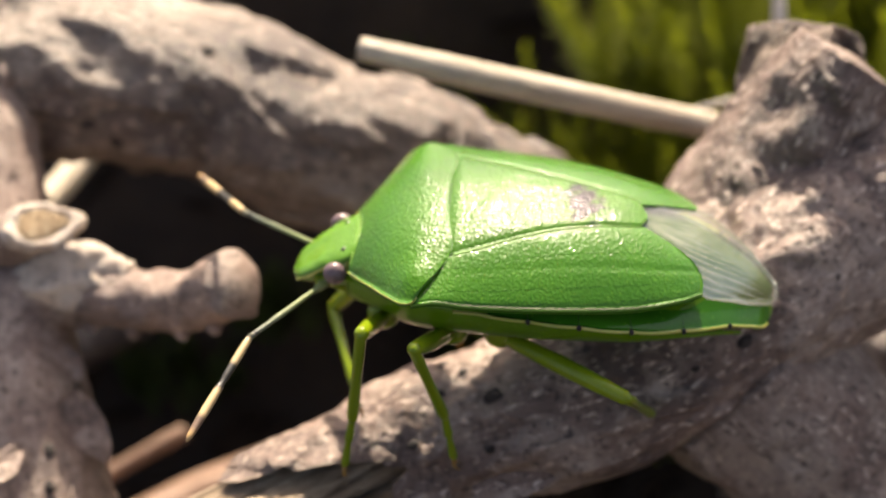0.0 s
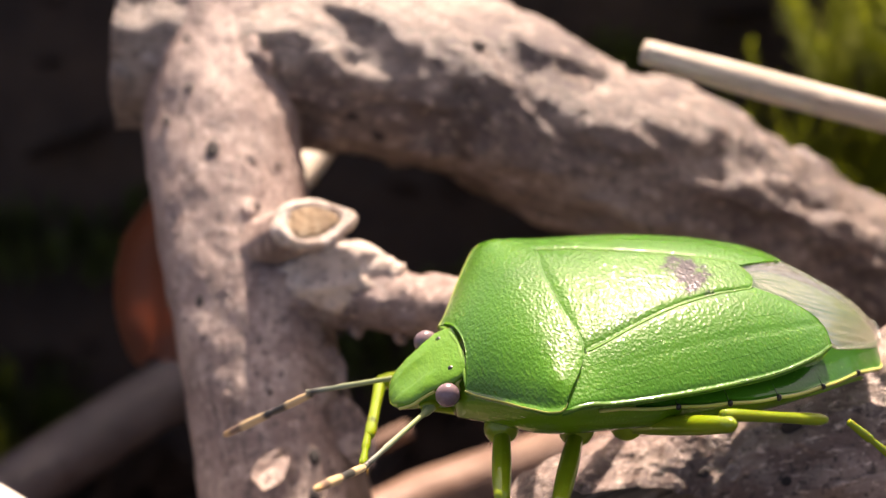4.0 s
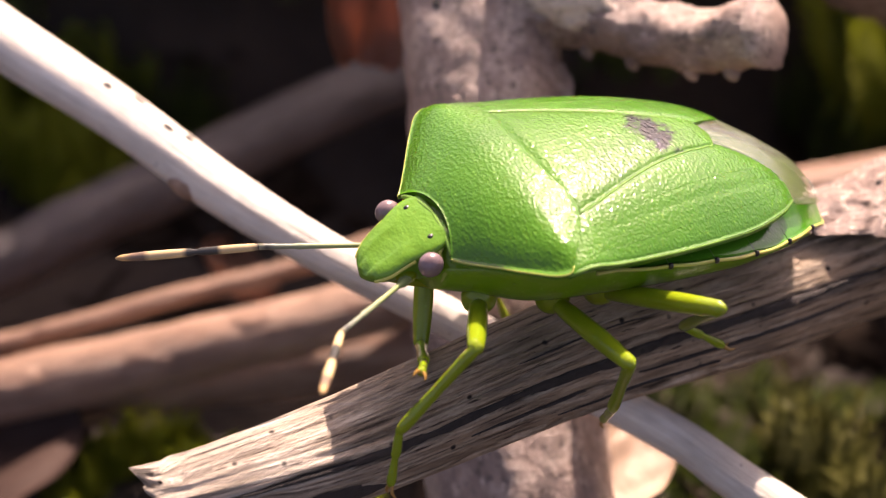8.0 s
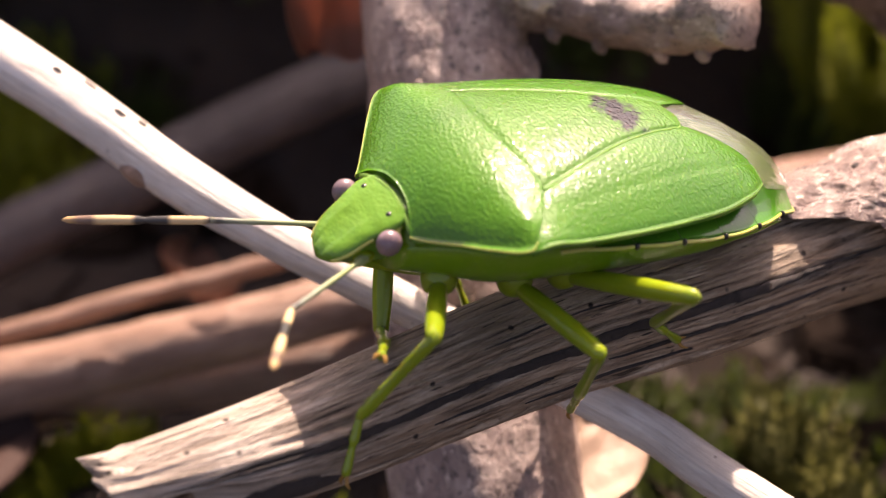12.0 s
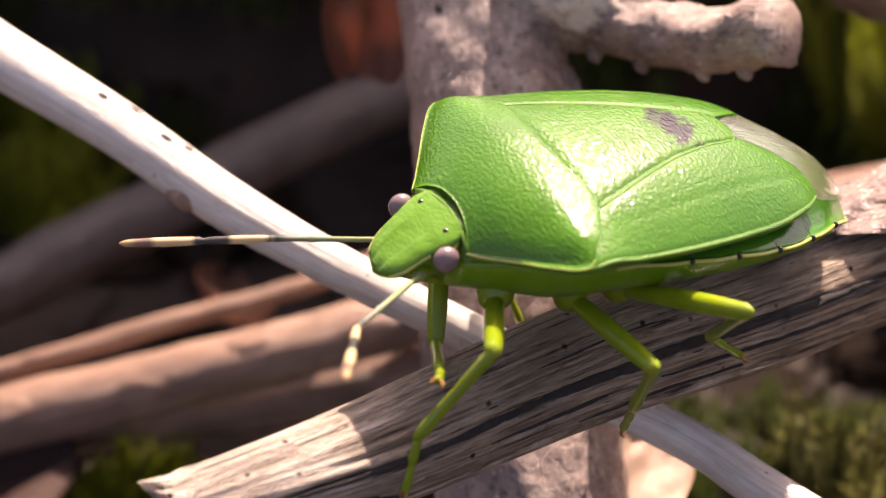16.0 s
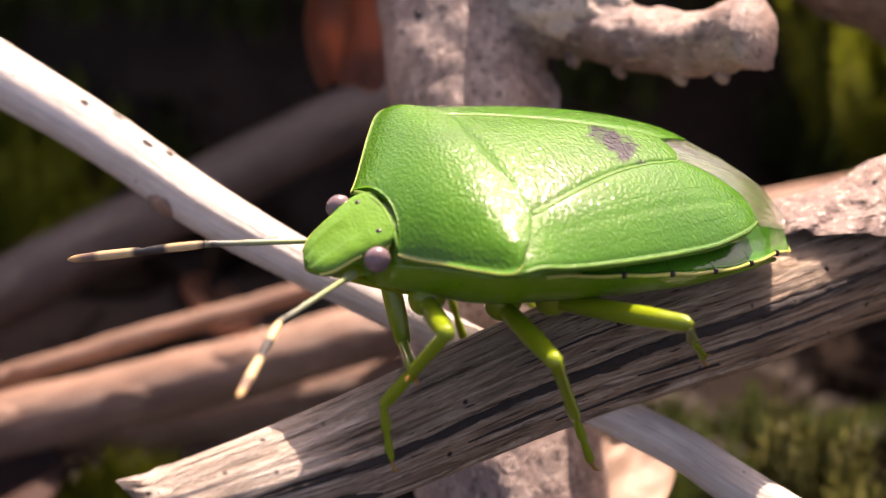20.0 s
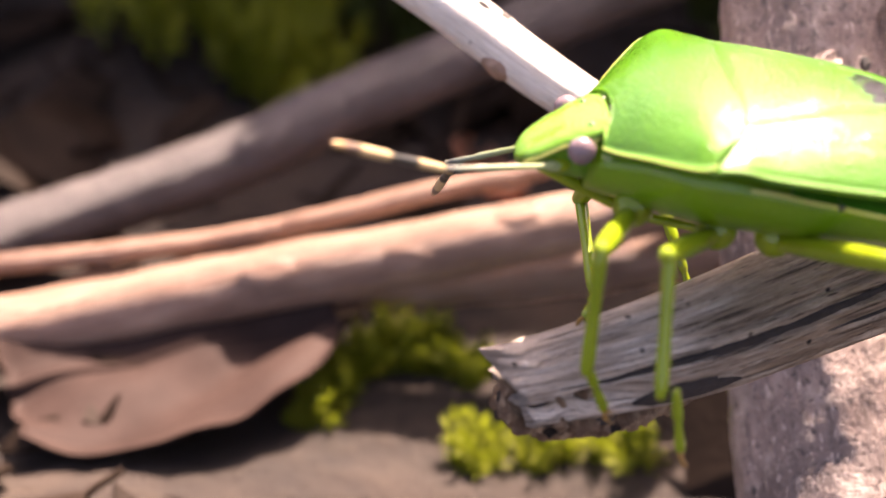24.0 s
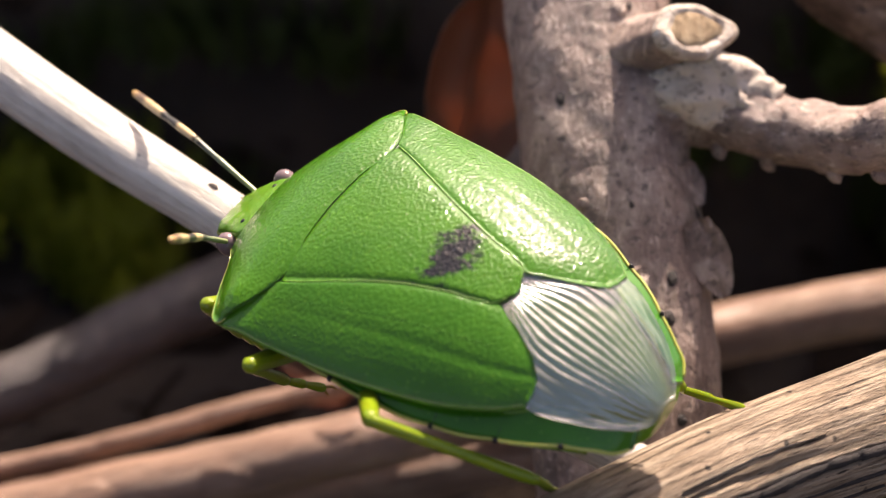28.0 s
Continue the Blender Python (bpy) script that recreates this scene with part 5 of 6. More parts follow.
def motions():
    """The insect's walk, in millimetres and degrees, and its limbs in its own space."""
    body_rows = [
        (0, bug_pose(17.23, 8.38, 21.64, 171.48, 6.63, -3.90)),
        (0.5, bug_pose(17.43, 8.90, 21.91, 169.79, 16.11, -9.58)),
        (1, bug_pose(16.27, 9.30, 22.84, 165.24, 19.03, -8.43)),
        (1.5, bug_pose(13.92, 9.37, 22.49, 168.72, 13.61, -15.84)),
        (2, bug_pose(12.07, 9.33, 23.40, 165.18, 13.97, -14.78)),
        (2.5, bug_pose(11.55, 9.73, 23.17, 161.19, 13.40, -8.40)),
        (4.5, bug_pose(9.60, 4.50, 20.82, 201.05, 1.90, -2.33)),
        (5, bug_pose(6.14, 2.99, 20.82, 205.67, 2.17, -3.12)),
        (5.5, bug_pose(5.00, 2.06, 20.04, 207.21, 8.72, -6.17)),
        (6, bug_pose(4.35, 2.03, 19.93, 206.24, 6.35, -1.84)),
        (6.5, bug_pose(4.36, 2.46, 19.79, 206.57, 7.36, -1.42)),
        (7, bug_pose(1.85, 1.77, 19.39, 207.54, 5.40, 0.18)),
        (7.5, bug_pose(1.89, 1.92, 19.37, 207.30, 5.58, 0.00)),
        (8, bug_pose(1.84, 2.02, 19.32, 207.25, 5.54, -0.32)),
        (8.5, bug_pose(1.83, 2.02, 19.31, 207.35, 5.91, 0.00)),
        (9, bug_pose(1.77, 2.05, 19.24, 207.49, 6.11, 0.06)),
        (9.5, bug_pose(1.79, 2.11, 19.21, 207.46, 6.12, 0.14)),
        (10, bug_pose(1.80, 2.24, 19.11, 207.30, 6.26, 0.24)),
        (10.5, bug_pose(1.80, 2.27, 19.11, 207.32, 6.28, 0.32)),
        (11, bug_pose(1.78, 2.27, 19.11, 207.18, 6.35, 0.30)),
        (11.5, bug_pose(1.78, 2.28, 19.10, 207.10, 6.41, 0.28)),
        (12, bug_pose(1.78, 2.33, 19.06, 206.98, 6.44, 0.21)),
        (12.5, bug_pose(1.79, 2.36, 19.05, 206.83, 6.29, 0.12)),
        (13, bug_pose(1.76, 2.40, 19.05, 206.80, 6.20, 0.09)),
        (13.5, bug_pose(1.80, 2.35, 19.09, 206.65, 6.13, 0.02)),
        (15.5, bug_pose(1.84, 2.44, 19.15, 206.28, 5.77, -1.04)),
        (16, bug_pose(1.86, 2.47, 19.16, 206.11, 5.64, -1.33)),
        (16.5, bug_pose(1.85, 2.50, 19.17, 205.95, 5.60, -1.61)),
        (17, bug_pose(1.84, 2.52, 19.14, 205.65, 5.54, -1.90)),
        (17.5, bug_pose(1.86, 2.57, 19.18, 205.82, 5.70, -1.93)),
        (18, bug_pose(1.86, 2.71, 19.16, 204.63, 6.44, -1.32)),
        (18.5, bug_pose(1.86, 2.99, 19.08, 205.72, 7.50, -1.32)),
        (19, bug_pose(1.77, 2.88, 19.24, 204.44, 8.37, -0.30)),
        (19.5, bug_pose(1.65, 2.96, 19.24, 206.11, 9.53, -0.09)),
        (20, bug_pose(0.76, 2.04, 19.20, 203.17, 8.26, -0.53)),
        (20.5, bug_pose(0.15, 1.25, 19.11, 205.35, 13.54, -2.52)),
        (21, bug_pose(-1.92, 0.46, 19.05, 209.76, 15.55, 2.64)),
        (21.5, bug_pose(-2.99, -0.15, 18.83, 208.61, 16.87, 4.17)),
        (22, bug_pose(-5.60, -1.38, 18.91, 210.99, 12.37, 6.24)),
        (22.5, bug_pose(-7.11, -2.81, 18.85, 208.48, 4.44, 13.79)),
        (24.5, bug_pose(-2.58, -0.12, 20.12, 178.66, 9.88, 11.41)),
        (25, bug_pose(-2.97, 1.04, 19.85, 171.19, 9.90, 11.40)),
        (25.5, bug_pose(-2.09, 3.50, 18.70, 153.56, 2.72, 11.96)),
        (26, bug_pose(-1.28, 5.58, 17.03, 127.47, -17.84, 0.27)),
        (26.5, bug_pose(-0.44, 6.41, 17.97, 118.17, -6.01, 1.12)),
        (27, bug_pose(-3.12, 6.81, 17.22, 129.69, -11.59, -3.21)),
        (27.5, bug_pose(-4.67, 7.09, 17.29, 131.23, -7.83, -9.83)),
        (28, bug_pose(-6.91, 7.05, 18.54, 141.30, -3.02, -18.15)),
    ]
    walk(bug, body_rows)
    move_leg('LF', [
        (0, 1.94, 4.08, 0.26, 2.26, 4.23, -2.72, 2.51, 4.43, -4.29),
        (0.5, 1.90, 4.31, -0.41, 1.49, 4.40, -3.38, 1.42, 4.65, -4.96),
        (1, 3.18, 3.79, -0.42, 4.54, 3.56, -3.09, 5.17, 4.79, -3.89),
        (1.5, 2.27, 4.25, -1.53, 1.28, 2.35, -3.63, 1.46, 3.06, -5.05),
        (2, 3.68, 3.41, -0.93, 3.16, 1.52, -3.20, 3.57, 0.85, -4.59),
        (2.5, 3.32, 3.75, -1.15, 2.61, 1.35, -2.80, 3.08, 0.75, -4.20),
        (4.5, 2.17, 4.31, -0.80, 2.00, 2.46, -3.15, 1.88, 1.71, -4.56),
        (5, 3.14, 3.79, -0.29, 3.97, 2.59, -2.92, 4.21, 2.48, -4.49),
        (5.5, 2.67, 4.15, -0.92, 2.23, 2.09, -3.05, 2.18, 2.26, -4.64),
        (6.5, 2.56, 4.20, -1.08, 2.05, 2.02, -3.08, 2.06, 2.77, -4.50),
        (7, 3.02, 3.89, -0.39, 4.70, 3.54, -2.85, 4.80, 3.39, -4.44),
        (8, 2.96, 3.94, -0.44, 4.64, 3.54, -2.90, 4.91, 3.83, -4.45),
        (11, 2.97, 3.99, -0.76, 4.43, 3.20, -3.26, 4.89, 3.74, -4.69),
        (12, 2.98, 3.98, -0.74, 4.31, 3.19, -3.31, 4.77, 3.58, -4.79),
        (17, 2.91, 3.99, -0.53, 4.51, 3.60, -3.03, 4.77, 3.82, -4.60),
        (20, 2.28, 4.14, -0.11, 3.17, 3.14, -2.79, 2.95, 3.54, -4.33),
        (20.5, 2.28, 4.19, -0.27, 2.31, 2.54, -2.77, 2.58, 4.05, -3.25),
        (21, 2.78, 3.93, -0.07, 4.50, 3.47, -2.49, 4.52, 3.39, -4.08),
        (21.5, 3.10, 3.91, -0.89, 3.52, 2.17, -3.30, 3.36, 2.22, -4.89),
        (22, 2.28, 4.28, -1.29, 1.34, 1.96, -2.95, 1.16, 2.29, -4.51),
        (22.5, 2.32, 4.28, -1.12, 1.61, 2.81, -3.64, 1.39, 1.56, -4.62),
        (24.5, 2.74, 4.09, -0.61, 2.68, 4.44, -3.59, 1.82, 4.28, -4.92),
        (25, 1.74, 4.08, 0.30, 1.86, 3.46, -2.63, 1.88, 3.20, -4.21),
        (25.5, 0.16, 4.01, -0.44, -1.60, 5.05, -2.63, -2.26, 6.14, -3.60),
        (26, -1.21, 2.51, -1.23, 0.09, 2.57, -3.93, 1.42, 2.02, -4.63),
        (26.5, 0.76, 3.64, 0.82, 3.51, 4.83, 0.84, 4.66, 5.93, 0.65),
        (27, 0.28, 3.53, 0.68, 2.84, 5.09, 0.70, 3.40, 6.55, 1.02),
        (27.5, 0.89, 3.71, 0.78, 1.60, 2.47, -1.86, 0.02, 2.73, -1.76),
        (28, 1.50, 3.58, 1.02, 2.14, 2.50, -1.70, 0.66, 2.85, -1.21),
    ])
    move_leg('LM', [
        (0, 0.42, 4.88, 0.39, -0.38, 4.01, -2.69, -0.64, 4.00, -4.27),
        (0.5, 0.15, 5.11, 0.04, -1.23, 4.20, -2.82, -1.64, 4.92, -4.18),
        (1, -1.23, 5.32, -0.97, -2.96, 4.20, -3.55, -3.51, 4.46, -5.03),
        (1.5, -2.08, 4.96, -0.58, -4.32, 4.05, -2.82, -4.88, 4.78, -4.13),
        (2, -1.03, 5.17, -0.07, -3.18, 4.39, -2.45, -3.95, 4.56, -3.84),
        (2.5, -2.02, 5.03, -0.81, -3.90, 3.74, -3.20, -4.86, 3.75, -4.48),
        (4.5, 1.41, 4.83, -1.14, -0.18, 3.60, -3.76, -0.46, 3.12, -5.26),
        (5, -2.33, 4.79, -1.94, -3.31, 3.15, -4.63, -3.61, 2.56, -6.09),
        (5.5, 0.90, 5.10, -1.36, 0.05, 3.15, -3.88, -0.11, 2.82, -5.44),
        (6.5, 1.02, 5.03, -1.57, 0.06, 2.71, -3.70, -0.07, 2.65, -5.30),
        (7, -0.92, 5.36, -0.87, -1.65, 3.80, -3.69, -2.16, 2.95, -4.94),
        (8, -0.77, 5.38, -0.89, -1.57, 3.90, -3.73, -2.04, 2.96, -4.94),
        (11, -0.96, 5.37, -1.28, -1.81, 3.56, -3.91, -2.28, 2.71, -5.18),
        (12, -1.00, 5.36, -1.21, -1.81, 3.66, -3.92, -2.29, 2.76, -5.15),
        (17, -0.89, 5.38, -1.08, -1.72, 3.83, -3.87, -2.15, 3.06, -5.21),
        (20, -0.19, 5.32, -0.55, -1.76, 4.32, -3.27, -2.42, 4.45, -4.72),
        (20.5, 1.19, 4.84, -0.33, 0.60, 3.18, -3.13, 0.57, 3.90, -4.55),
        (21, -0.28, 5.39, -1.16, -1.45, 3.05, -3.16, -1.74, 3.41, -4.70),
        (21.5, -0.38, 5.38, -0.80, -1.92, 3.37, -2.92, -2.61, 4.03, -4.21),
        (22, 0.73, 5.17, -1.44, -0.22, 2.85, -3.59, -0.58, 2.87, -5.15),
        (22.5, 0.08, 5.35, -1.02, -0.91, 3.69, -3.70, -1.62, 2.87, -4.87),
        (24.5, 1.49, 4.57, -0.11, 1.05, 6.05, -3.03, 0.69, 6.31, -4.56),
        (25, 0.70, 4.78, 0.38, -0.80, 6.26, -2.16, -1.01, 6.39, -3.74),
        (25.5, 0.41, 5.24, -0.66, -0.22, 4.43, -3.79, 0.18, 3.14, -4.66),
        (26, -1.76, 4.77, 0.36, -2.39, 4.04, -2.80, -0.88, 4.26, -3.27),
        (26.5, -2.28, 4.73, -0.17, -3.51, 4.69, -3.23, -2.21, 4.68, -4.17),
        (27, -2.50, 4.59, -0.20, -4.16, 3.84, -2.95, -2.80, 3.86, -3.79),
        (27.5, -2.18, 4.92, -0.65, -1.36, 4.73, -3.84, -0.71, 4.14, -5.17),
        (28, -0.79, 4.61, 0.99, 0.09, 3.14, -1.83, -0.09, 2.22, -3.13),
    ])
    move_leg('LH', [
        (0, -5.52, 4.83, -1.20, -6.46, 1.62, -4.35, -6.80, 0.44, -5.66),
        (0.5, -5.17, 5.08, -0.20, -6.92, 2.09, -3.22, -7.51, 0.97, -4.50),
        (1, -3.43, 5.86, 0.78, -5.27, 3.34, -2.60, -5.93, 2.79, -4.18),
        (1.5, -3.76, 5.68, 0.85, -5.80, 3.27, -2.50, -6.96, 3.35, -3.87),
        (2, -5.23, 4.92, 0.06, -7.74, 2.56, -3.00, -9.01, 2.74, -4.25),
        (2.5, -5.69, 4.46, -0.33, -8.42, 1.93, -3.03, -9.76, 2.05, -4.22),
        (4.5, -3.06, 5.56, 1.48, -6.75, 3.91, -0.73, -7.84, 4.48, -2.04),
        (5, -3.96, 5.87, 0.20, -4.30, 2.78, -3.19, -5.08, 1.90, -4.56),
        (5.5, -4.28, 5.33, 0.90, -5.65, 2.78, -2.67, -6.79, 2.00, -3.83),
        (6.5, -3.70, 5.61, 1.00, -5.50, 2.98, -2.31, -7.05, 2.22, -2.83),
        (7, -2.80, 6.02, 0.84, -4.44, 3.25, -2.44, -5.63, 2.61, -3.63),
        (8, -2.76, 6.05, 0.81, -4.13, 2.95, -2.30, -5.61, 3.03, -3.31),
        (11, -2.89, 6.11, 0.61, -4.29, 2.95, -2.42, -5.63, 2.85, -3.63),
        (12, -2.94, 6.12, 0.55, -4.26, 3.04, -2.60, -5.57, 2.62, -3.76),
        (17, -2.84, 6.11, 0.64, -4.26, 3.15, -2.58, -5.65, 2.97, -3.71),
        (20, -3.28, 6.02, 0.55, -5.65, 3.23, -2.24, -6.71, 2.49, -3.48),
        (20.5, -3.43, 5.75, 0.98, -6.05, 3.09, -1.71, -7.59, 2.27, -2.15),
        (21, -2.46, 6.11, 0.78, -5.04, 3.34, -1.82, -6.51, 2.70, -2.63),
        (21.5, -2.31, 6.23, 0.55, -4.66, 3.10, -1.86, -6.28, 2.59, -2.46),
        (22, -2.93, 6.02, 0.79, -6.36, 4.03, -1.55, -7.74, 3.27, -2.42),
        (22.5, -3.29, 6.07, 0.43, -6.92, 4.04, -1.54, -8.31, 3.59, -2.60),
        (24.5, -3.91, 5.83, 0.36, -6.42, 2.60, -1.74, -7.05, 1.14, -2.60),
        (25, -5.62, 4.42, 0.01, -4.97, 0.71, -2.64, -5.72, 2.35, -2.57),
        (25.5, -5.19, 4.88, 0.22, -5.68, 1.47, -2.82, -5.98, 0.19, -4.06),
        (26, -5.50, 4.45, 0.30, -6.28, 1.11, -2.77, -5.94, 0.46, -4.41),
        (26.5, -5.41, 4.35, 0.61, -6.77, 1.09, -2.34, -6.70, 0.40, -4.00),
        (27, -5.05, 4.74, 0.74, -7.61, 1.94, -1.87, -7.94, 1.04, -3.39),
        (27.5, -3.95, 5.19, 1.40, -6.70, 2.63, -1.26, -6.20, 1.66, -2.69),
        (28, -4.82, 4.64, 1.18, -7.83, 2.75, -1.73, -7.67, 2.01, -3.37),
    ])
    move_leg('RF', [
        (0, 3.37, -1.78, -3.20, 2.49, 0.93, -4.12, 2.27, 2.47, -3.72),
        (0.5, 3.93, -2.69, -2.03, 5.91, -0.43, -2.01, 6.99, 0.53, -1.32),
        (1, 3.85, -1.48, -2.70, 4.40, 1.34, -1.83, 5.46, 2.31, -1.14),
        (4.5, 3.98, -2.74, -1.85, 4.97, 0.06, -1.48, 5.39, 1.60, -1.30),
        (5, 1.08, -1.70, -3.86, 2.02, 0.98, -2.89, 2.48, 2.26, -2.04),
        (5.5, 3.87, -2.97, -1.80, 5.14, -0.26, -2.07, 6.20, 0.35, -3.09),
        (6.5, 3.62, -3.02, -2.27, 4.70, -0.23, -2.41, 5.29, 1.26, -2.37),
        (7, 1.99, -0.56, -3.70, 3.09, 1.75, -2.13, 3.90, 2.93, -1.42),
        (8, 2.14, -0.10, -3.46, 3.37, 2.21, -2.01, 4.13, 3.41, -1.27),
        (11, 2.13, 0.00, -3.40, 3.41, 2.34, -2.02, 4.18, 3.55, -1.32),
        (12, 2.13, 0.01, -3.39, 3.36, 2.33, -1.95, 4.13, 3.56, -1.26),
        (17, 2.30, 0.22, -3.19, 3.55, 2.67, -1.99, 4.31, 3.86, -1.25),
        (20, 1.05, -0.17, -3.54, 2.10, 2.38, -2.34, 2.76, 3.67, -1.67),
        (20.5, 4.00, -2.71, -1.83, 4.89, -0.18, -3.17, 5.97, 0.31, -4.24),
        (21, 2.57, -3.35, -2.96, 1.83, -0.91, -4.54, 2.39, 0.43, -3.87),
        (21.5, 2.44, -3.65, -2.70, 2.95, -0.76, -3.33, 4.11, 0.21, -3.85),
        (22, 3.35, -3.63, -1.67, 4.88, -1.85, -3.54, 6.33, -1.27, -3.19),
        (22.5, 1.86, -3.21, -3.31, 2.73, -0.34, -3.29, 3.15, 1.16, -3.67),
        (24.5, 1.64, -3.56, -3.03, 1.36, -0.94, -4.46, 1.93, 0.56, -4.51),
        (28, 1.51, -3.66, -2.93, 1.28, -1.20, -4.63, 1.76, 0.29, -4.35),
    ])
    move_leg('RM', [
        (0, 1.04, -4.99, -1.77, -0.03, -4.33, -4.82, -0.40, -4.39, -6.38),
        (0.5, 1.04, -4.99, -1.77, -0.03, -4.33, -4.82, -0.40, -4.39, -6.38),
        (1, 0.01, -5.32, -1.76, -1.33, -4.52, -4.67, -1.74, -5.26, -6.02),
        (1.5, -0.89, -5.34, -1.73, -2.90, -4.73, -4.27, -3.49, -4.95, -5.74),
        (2, -1.77, -5.12, -1.73, -4.17, -4.39, -3.88, -4.70, -4.98, -5.27),
        (2.5, -0.81, -5.34, -1.76, -3.17, -5.12, -4.06, -3.89, -5.28, -5.48),
        (4.5, -1.72, -5.14, -1.74, -4.07, -4.62, -4.00, -5.07, -4.65, -5.25),
        (5, 1.24, -4.89, -1.73, -0.20, -4.07, -4.59, -0.47, -3.68, -6.11),
        (5.5, -1.93, -5.05, -1.72, -3.07, -3.66, -4.49, -3.35, -3.08, -5.95),
        (6.5, 0.82, -5.10, -1.72, 0.14, -3.35, -4.44, 0.04, -3.09, -6.01),
        (7, 0.89, -5.07, -1.72, -0.02, -2.86, -3.99, -0.14, -2.85, -5.59),
        (8, -1.29, -5.27, -1.72, -1.87, -3.55, -4.47, -2.32, -2.77, -5.80),
        (11, -1.17, -5.30, -1.72, -1.83, -3.57, -4.45, -2.26, -2.71, -5.73),
        (12, -1.20, -5.29, -1.72, -1.90, -3.50, -4.40, -2.30, -2.72, -5.74),
        (17, -1.22, -5.29, -1.72, -1.86, -3.56, -4.46, -2.25, -2.73, -5.77),
        (20, -1.16, -5.30, -1.72, -1.90, -3.51, -4.40, -2.30, -2.77, -5.76),
        (20.5, -0.52, -5.36, -1.73, -1.95, -3.80, -4.26, -2.66, -3.73, -5.69),
        (21, 1.12, -4.95, -1.74, 0.42, -3.02, -4.32, 0.28, -3.40, -5.87),
        (21.5, -0.61, -5.36, -1.72, -1.62, -2.84, -3.60, -2.00, -2.87, -5.15),
        (22, -0.72, -5.35, -1.73, -2.07, -3.23, -3.87, -2.83, -3.61, -5.23),
        (22.5, 0.58, -5.19, -1.72, -0.35, -2.69, -3.67, -0.73, -2.41, -5.20),
        (24.5, -0.12, -5.34, -1.72, -1.08, -3.33, -4.16, -1.69, -2.58, -5.43),
        (25, 1.15, -4.93, -1.77, 0.14, -5.51, -4.86, -0.19, -5.80, -6.40),
        (25.5, 0.48, -5.21, -1.76, -0.78, -4.68, -4.76, -1.02, -4.72, -6.34),
        (26, 0.92, -5.06, -1.72, 0.06, -3.93, -4.70, 0.27, -2.80, -5.81),
        (26.5, -1.36, -5.24, -1.78, -1.66, -4.02, -4.83, -0.40, -4.15, -5.80),
        (27, -2.01, -5.01, -1.73, -2.99, -4.44, -4.83, -1.88, -4.40, -5.98),
        (27.5, -2.38, -4.81, -1.73, -3.88, -3.58, -4.40, -2.75, -3.46, -5.52),
        (28, -2.08, -4.98, -1.72, -1.55, -4.22, -4.89, -1.20, -3.67, -6.35),
    ])
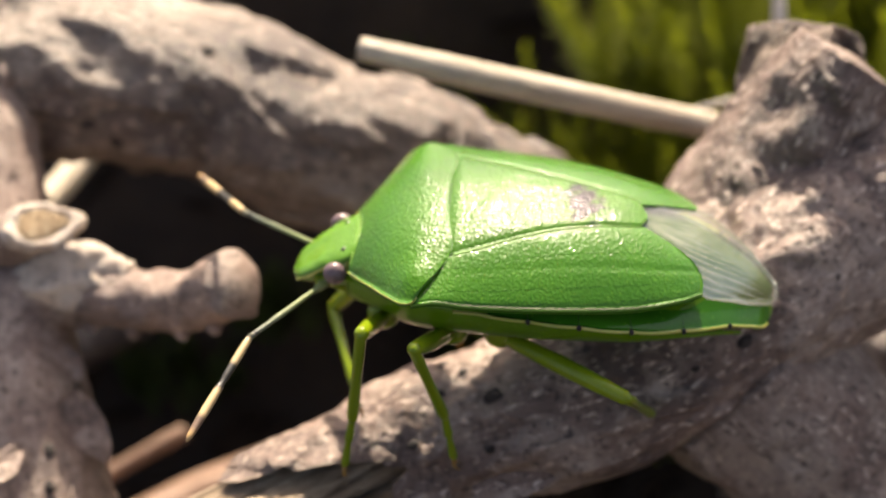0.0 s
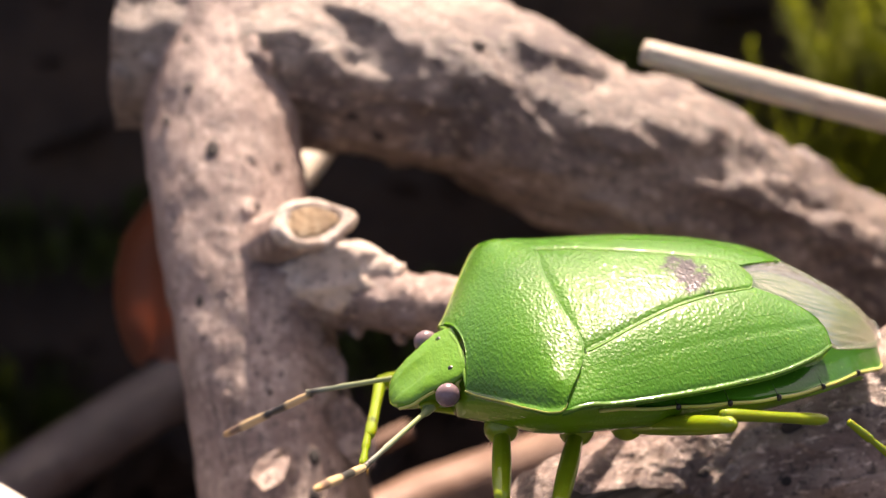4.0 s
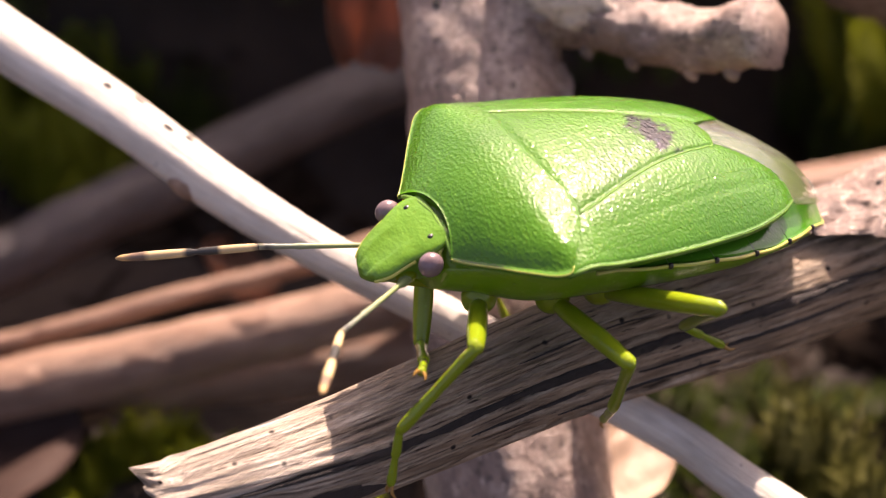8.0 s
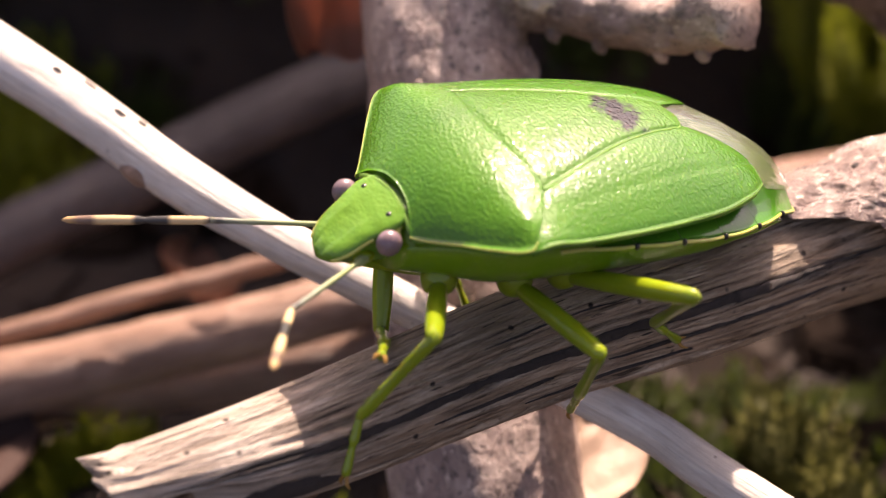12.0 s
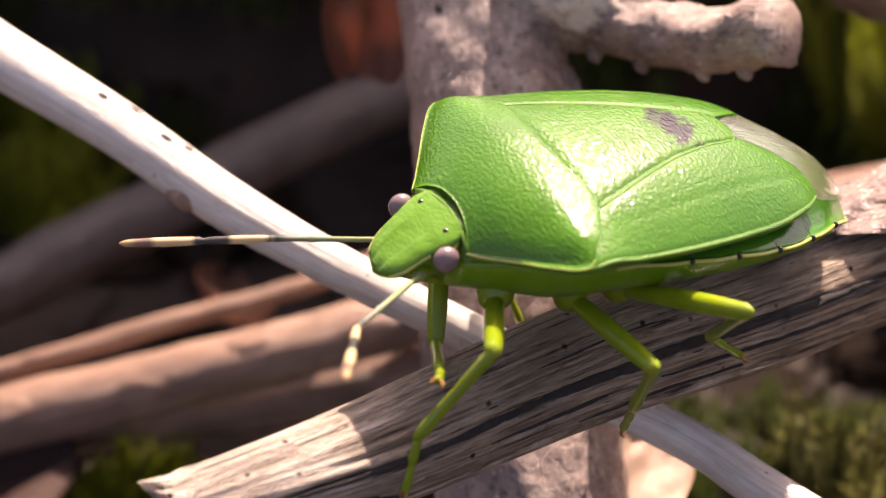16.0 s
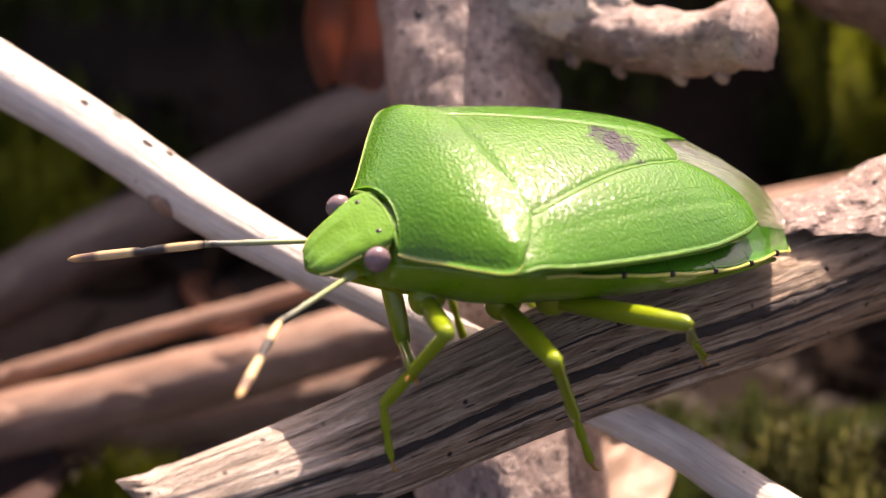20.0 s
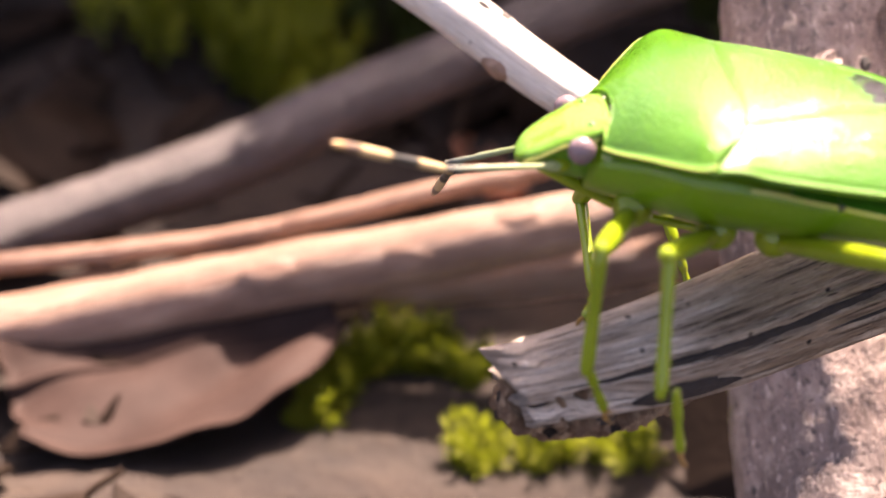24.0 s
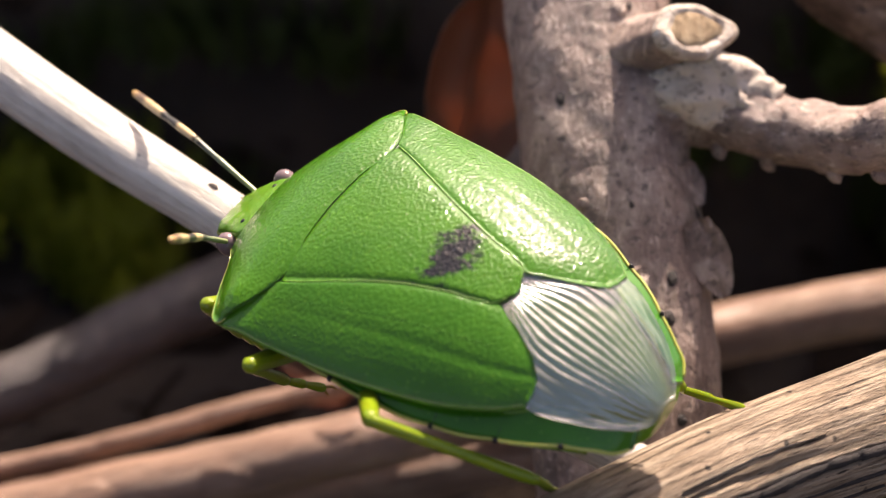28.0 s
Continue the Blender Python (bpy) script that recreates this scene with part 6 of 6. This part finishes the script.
    move_leg('RH', [
        (0, -4.82, -5.49, -1.89, -6.49, -2.49, -4.95, -7.16, -1.41, -6.22),
        (0.5, -4.82, -5.49, -1.89, -6.49, -2.49, -4.95, -7.16, -1.41, -6.22),
        (1, -5.15, -5.17, -1.90, -6.99, -2.18, -4.87, -7.66, -1.06, -6.11),
        (1.5, -2.89, -6.43, -1.96, -5.39, -4.25, -5.15, -6.18, -3.76, -6.69),
        (2, -3.46, -6.26, -1.95, -5.88, -3.90, -5.07, -7.07, -4.00, -6.42),
        (2.5, -4.68, -5.59, -1.93, -7.79, -3.54, -4.62, -9.07, -3.63, -5.88),
        (4.5, -5.15, -5.17, -1.92, -8.65, -3.24, -4.20, -10.04, -3.25, -5.35),
        (5, -2.63, -6.46, -2.08, -6.69, -5.28, -3.90, -7.87, -5.83, -5.15),
        (5.5, -3.55, -6.23, -1.94, -4.20, -3.31, -5.43, -5.10, -2.53, -6.78),
        (6.5, -4.34, -5.82, -1.99, -5.89, -3.37, -5.56, -7.07, -2.64, -6.71),
        (7, -4.09, -5.97, -2.00, -5.90, -3.43, -5.38, -7.40, -2.66, -6.03),
        (8, -3.33, -6.30, -1.97, -4.73, -3.45, -5.29, -5.80, -2.73, -6.55),
        (11, -3.31, -6.31, -1.96, -4.45, -3.11, -5.07, -5.79, -2.82, -6.23),
        (12, -3.27, -6.33, -1.95, -4.49, -3.19, -5.09, -5.73, -2.92, -6.36),
        (17, -3.32, -6.31, -1.94, -4.40, -3.22, -5.18, -5.58, -2.70, -6.43),
        (20, -3.18, -6.36, -1.94, -4.47, -3.26, -5.08, -5.74, -2.82, -6.29),
        (20.5, -3.90, -6.08, -1.94, -5.89, -2.93, -4.64, -6.93, -2.07, -5.83),
        (21, -4.00, -6.02, -1.98, -6.37, -3.09, -4.61, -7.85, -2.20, -5.13),
        (21.5, -2.92, -6.42, -1.96, -5.22, -3.45, -4.61, -6.54, -2.58, -5.47),
        (22, -2.76, -6.46, -1.95, -4.84, -3.30, -4.57, -6.25, -2.54, -5.39),
        (22.5, -3.41, -6.28, -1.96, -6.52, -3.90, -4.38, -7.90, -3.15, -5.25),
        (24.5, -6.32, -3.04, -1.94, -8.36, -6.03, -4.78, -9.21, -6.98, -6.05),
        (25, -6.39, -1.70, -0.24, -8.28, -4.78, -3.09, -8.47, -3.01, -2.82),
        (25.5, -2.31, -6.34, 0.26, -5.84, -3.47, -0.40, -7.14, -3.11, -1.60),
        (26, -5.16, -2.80, 1.94, -5.33, -4.42, -2.36, -5.81, -2.93, -3.26),
        (26.5, -4.77, -3.47, 2.08, -3.81, -4.89, -2.19, -5.01, -3.57, -2.38),
        (27, -5.68, -3.56, 0.90, -7.60, -2.00, -2.98, -7.53, -2.44, -4.72),
        (27.5, -5.26, -3.24, 1.69, -8.36, -2.63, -1.65, -8.19, -3.78, -3.03),
        (28, -6.32, -2.36, 0.03, -8.28, -2.67, -4.12, -10.07, -2.86, -4.15),
    ])
    move_antenna('AL', [
        (0, 5.18, 3.39, -0.47, 6.54, 6.93, -1.38),
        (0.5, 6.39, 1.21, -1.04, 8.77, 4.30, -0.88),
        (1, 6.33, 1.72, -0.78, 7.48, 4.98, 1.02),
        (1.5, 4.85, 3.56, 0.19, 4.96, 6.92, 2.17),
        (2, 5.72, 2.88, -0.23, 6.08, 6.20, 1.78),
        (2.5, 4.76, 3.65, -0.17, 4.69, 7.40, 0.91),
        (4.5, 5.91, 2.63, -0.42, 7.99, 5.21, 1.64),
        (5, 6.06, 2.33, -0.78, 8.19, 5.44, 0.24),
        (5.5, 6.09, 2.10, 0.49, 7.45, 5.12, 2.55),
        (6.5, 6.07, 2.38, -0.21, 8.22, 5.48, 0.78),
        (7, 5.91, 2.57, 0.12, 7.97, 5.67, 1.28),
        (8, 6.00, 2.50, -0.18, 8.05, 5.64, 0.85),
        (11, 6.02, 2.47, -0.31, 8.12, 5.56, 0.79),
        (12, 6.06, 2.39, -0.25, 8.05, 5.59, 0.75),
        (17, 5.95, 2.57, -0.14, 7.84, 5.72, 1.16),
        (20, 5.97, 2.54, -0.23, 8.24, 5.69, 0.17),
        (20.5, 6.35, 0.90, -1.31, 9.14, 3.56, -0.70),
        (21, 6.03, 2.33, -0.95, 8.58, 5.11, -1.97),
        (21.5, 5.99, 2.32, -1.17, 8.42, 5.36, -1.08),
        (22, 5.96, 2.50, -0.80, 8.47, 5.47, -1.10),
        (22.5, 5.77, 2.80, -0.64, 8.19, 5.82, -0.14),
        (24.5, 6.22, 1.83, 0.42, 9.25, 3.86, 1.80),
        (25, 5.44, 2.64, 1.17, 7.89, 5.35, 2.52),
        (25.5, 5.62, 2.87, 0.40, 8.30, 5.70, 0.36),
        (26, 3.37, 4.01, -0.85, 2.11, 7.66, -1.39),
        (26.5, 4.20, 3.22, 1.59, 3.14, 6.42, 3.57),
        (27, 4.09, 3.50, 1.24, 3.31, 7.05, 2.65),
        (27.5, 2.18, 3.11, 1.72, 0.15, 5.70, 3.81),
        (28, 2.13, 2.49, 2.24, 0.33, 4.47, 5.08),
    ])
    move_antenna('AR', [
        (0, 6.00, -2.50, -0.21, 7.93, -5.78, -1.03),
        (0.5, 6.49, -1.00, -0.28, 10.19, -1.76, -1.24),
        (1, 5.41, -2.55, 1.31, 6.72, -6.22, 1.46),
        (1.5, 5.14, -1.69, -2.85, 6.67, -3.61, -5.88),
        (2, 5.27, -2.40, -2.32, 6.88, -4.96, -4.79),
        (2.5, 5.96, -2.54, -0.07, 8.41, -5.56, -0.42),
        (4.5, 6.13, -1.51, -1.66, 8.28, -3.22, -4.43),
        (5, 5.38, -2.64, -1.96, 7.12, -5.53, -3.91),
        (5.5, 5.84, -2.73, -0.36, 8.71, -5.36, -0.59),
        (6.5, 6.04, -2.43, -0.49, 8.94, -4.94, -1.19),
        (7, 6.30, -1.87, -0.14, 9.35, -4.20, -0.83),
        (8, 6.34, -1.76, -0.34, 9.48, -3.84, -1.36),
        (11, 6.18, -2.15, -0.53, 9.23, -4.47, -1.27),
        (12, 6.21, -2.10, -0.43, 9.31, -4.35, -1.17),
        (17, 5.87, -2.60, -0.93, 9.42, -4.17, -1.31),
        (20, 6.40, -1.53, -0.50, 9.24, -3.77, -1.98),
        (20.5, 2.05, -1.42, -3.37, 0.09, -3.30, -6.17),
        (21, 5.93, -1.75, -1.92, 7.75, -3.54, -4.86),
        (21.5, 6.31, -1.58, -1.10, 8.97, -3.55, -3.15),
        (22, 5.63, -2.19, -2.07, 7.78, -4.04, -4.73),
        (22.5, 5.15, 0.11, -2.87, 4.38, -2.66, -5.51),
        (24.5, 5.36, -2.92, -1.59, 6.09, -6.26, -3.46),
        (25, 5.95, -2.38, -1.17, 8.24, -5.45, -1.88),
        (25.5, 5.01, -3.51, -0.38, 7.00, -6.70, 0.65),
        (26, 6.25, -1.92, -0.79, 8.59, -4.68, -2.23),
        (26.5, 6.01, -1.07, 1.36, 9.44, -2.79, 0.68),
        (27, 6.10, 0.80, -0.04, 9.16, -0.83, -1.82),
        (27.5, 6.28, -0.37, 0.78, 9.96, -1.22, -0.18),
        (28, 6.37, -1.43, 0.26, 10.07, -2.52, -0.34),
    ])


motions()
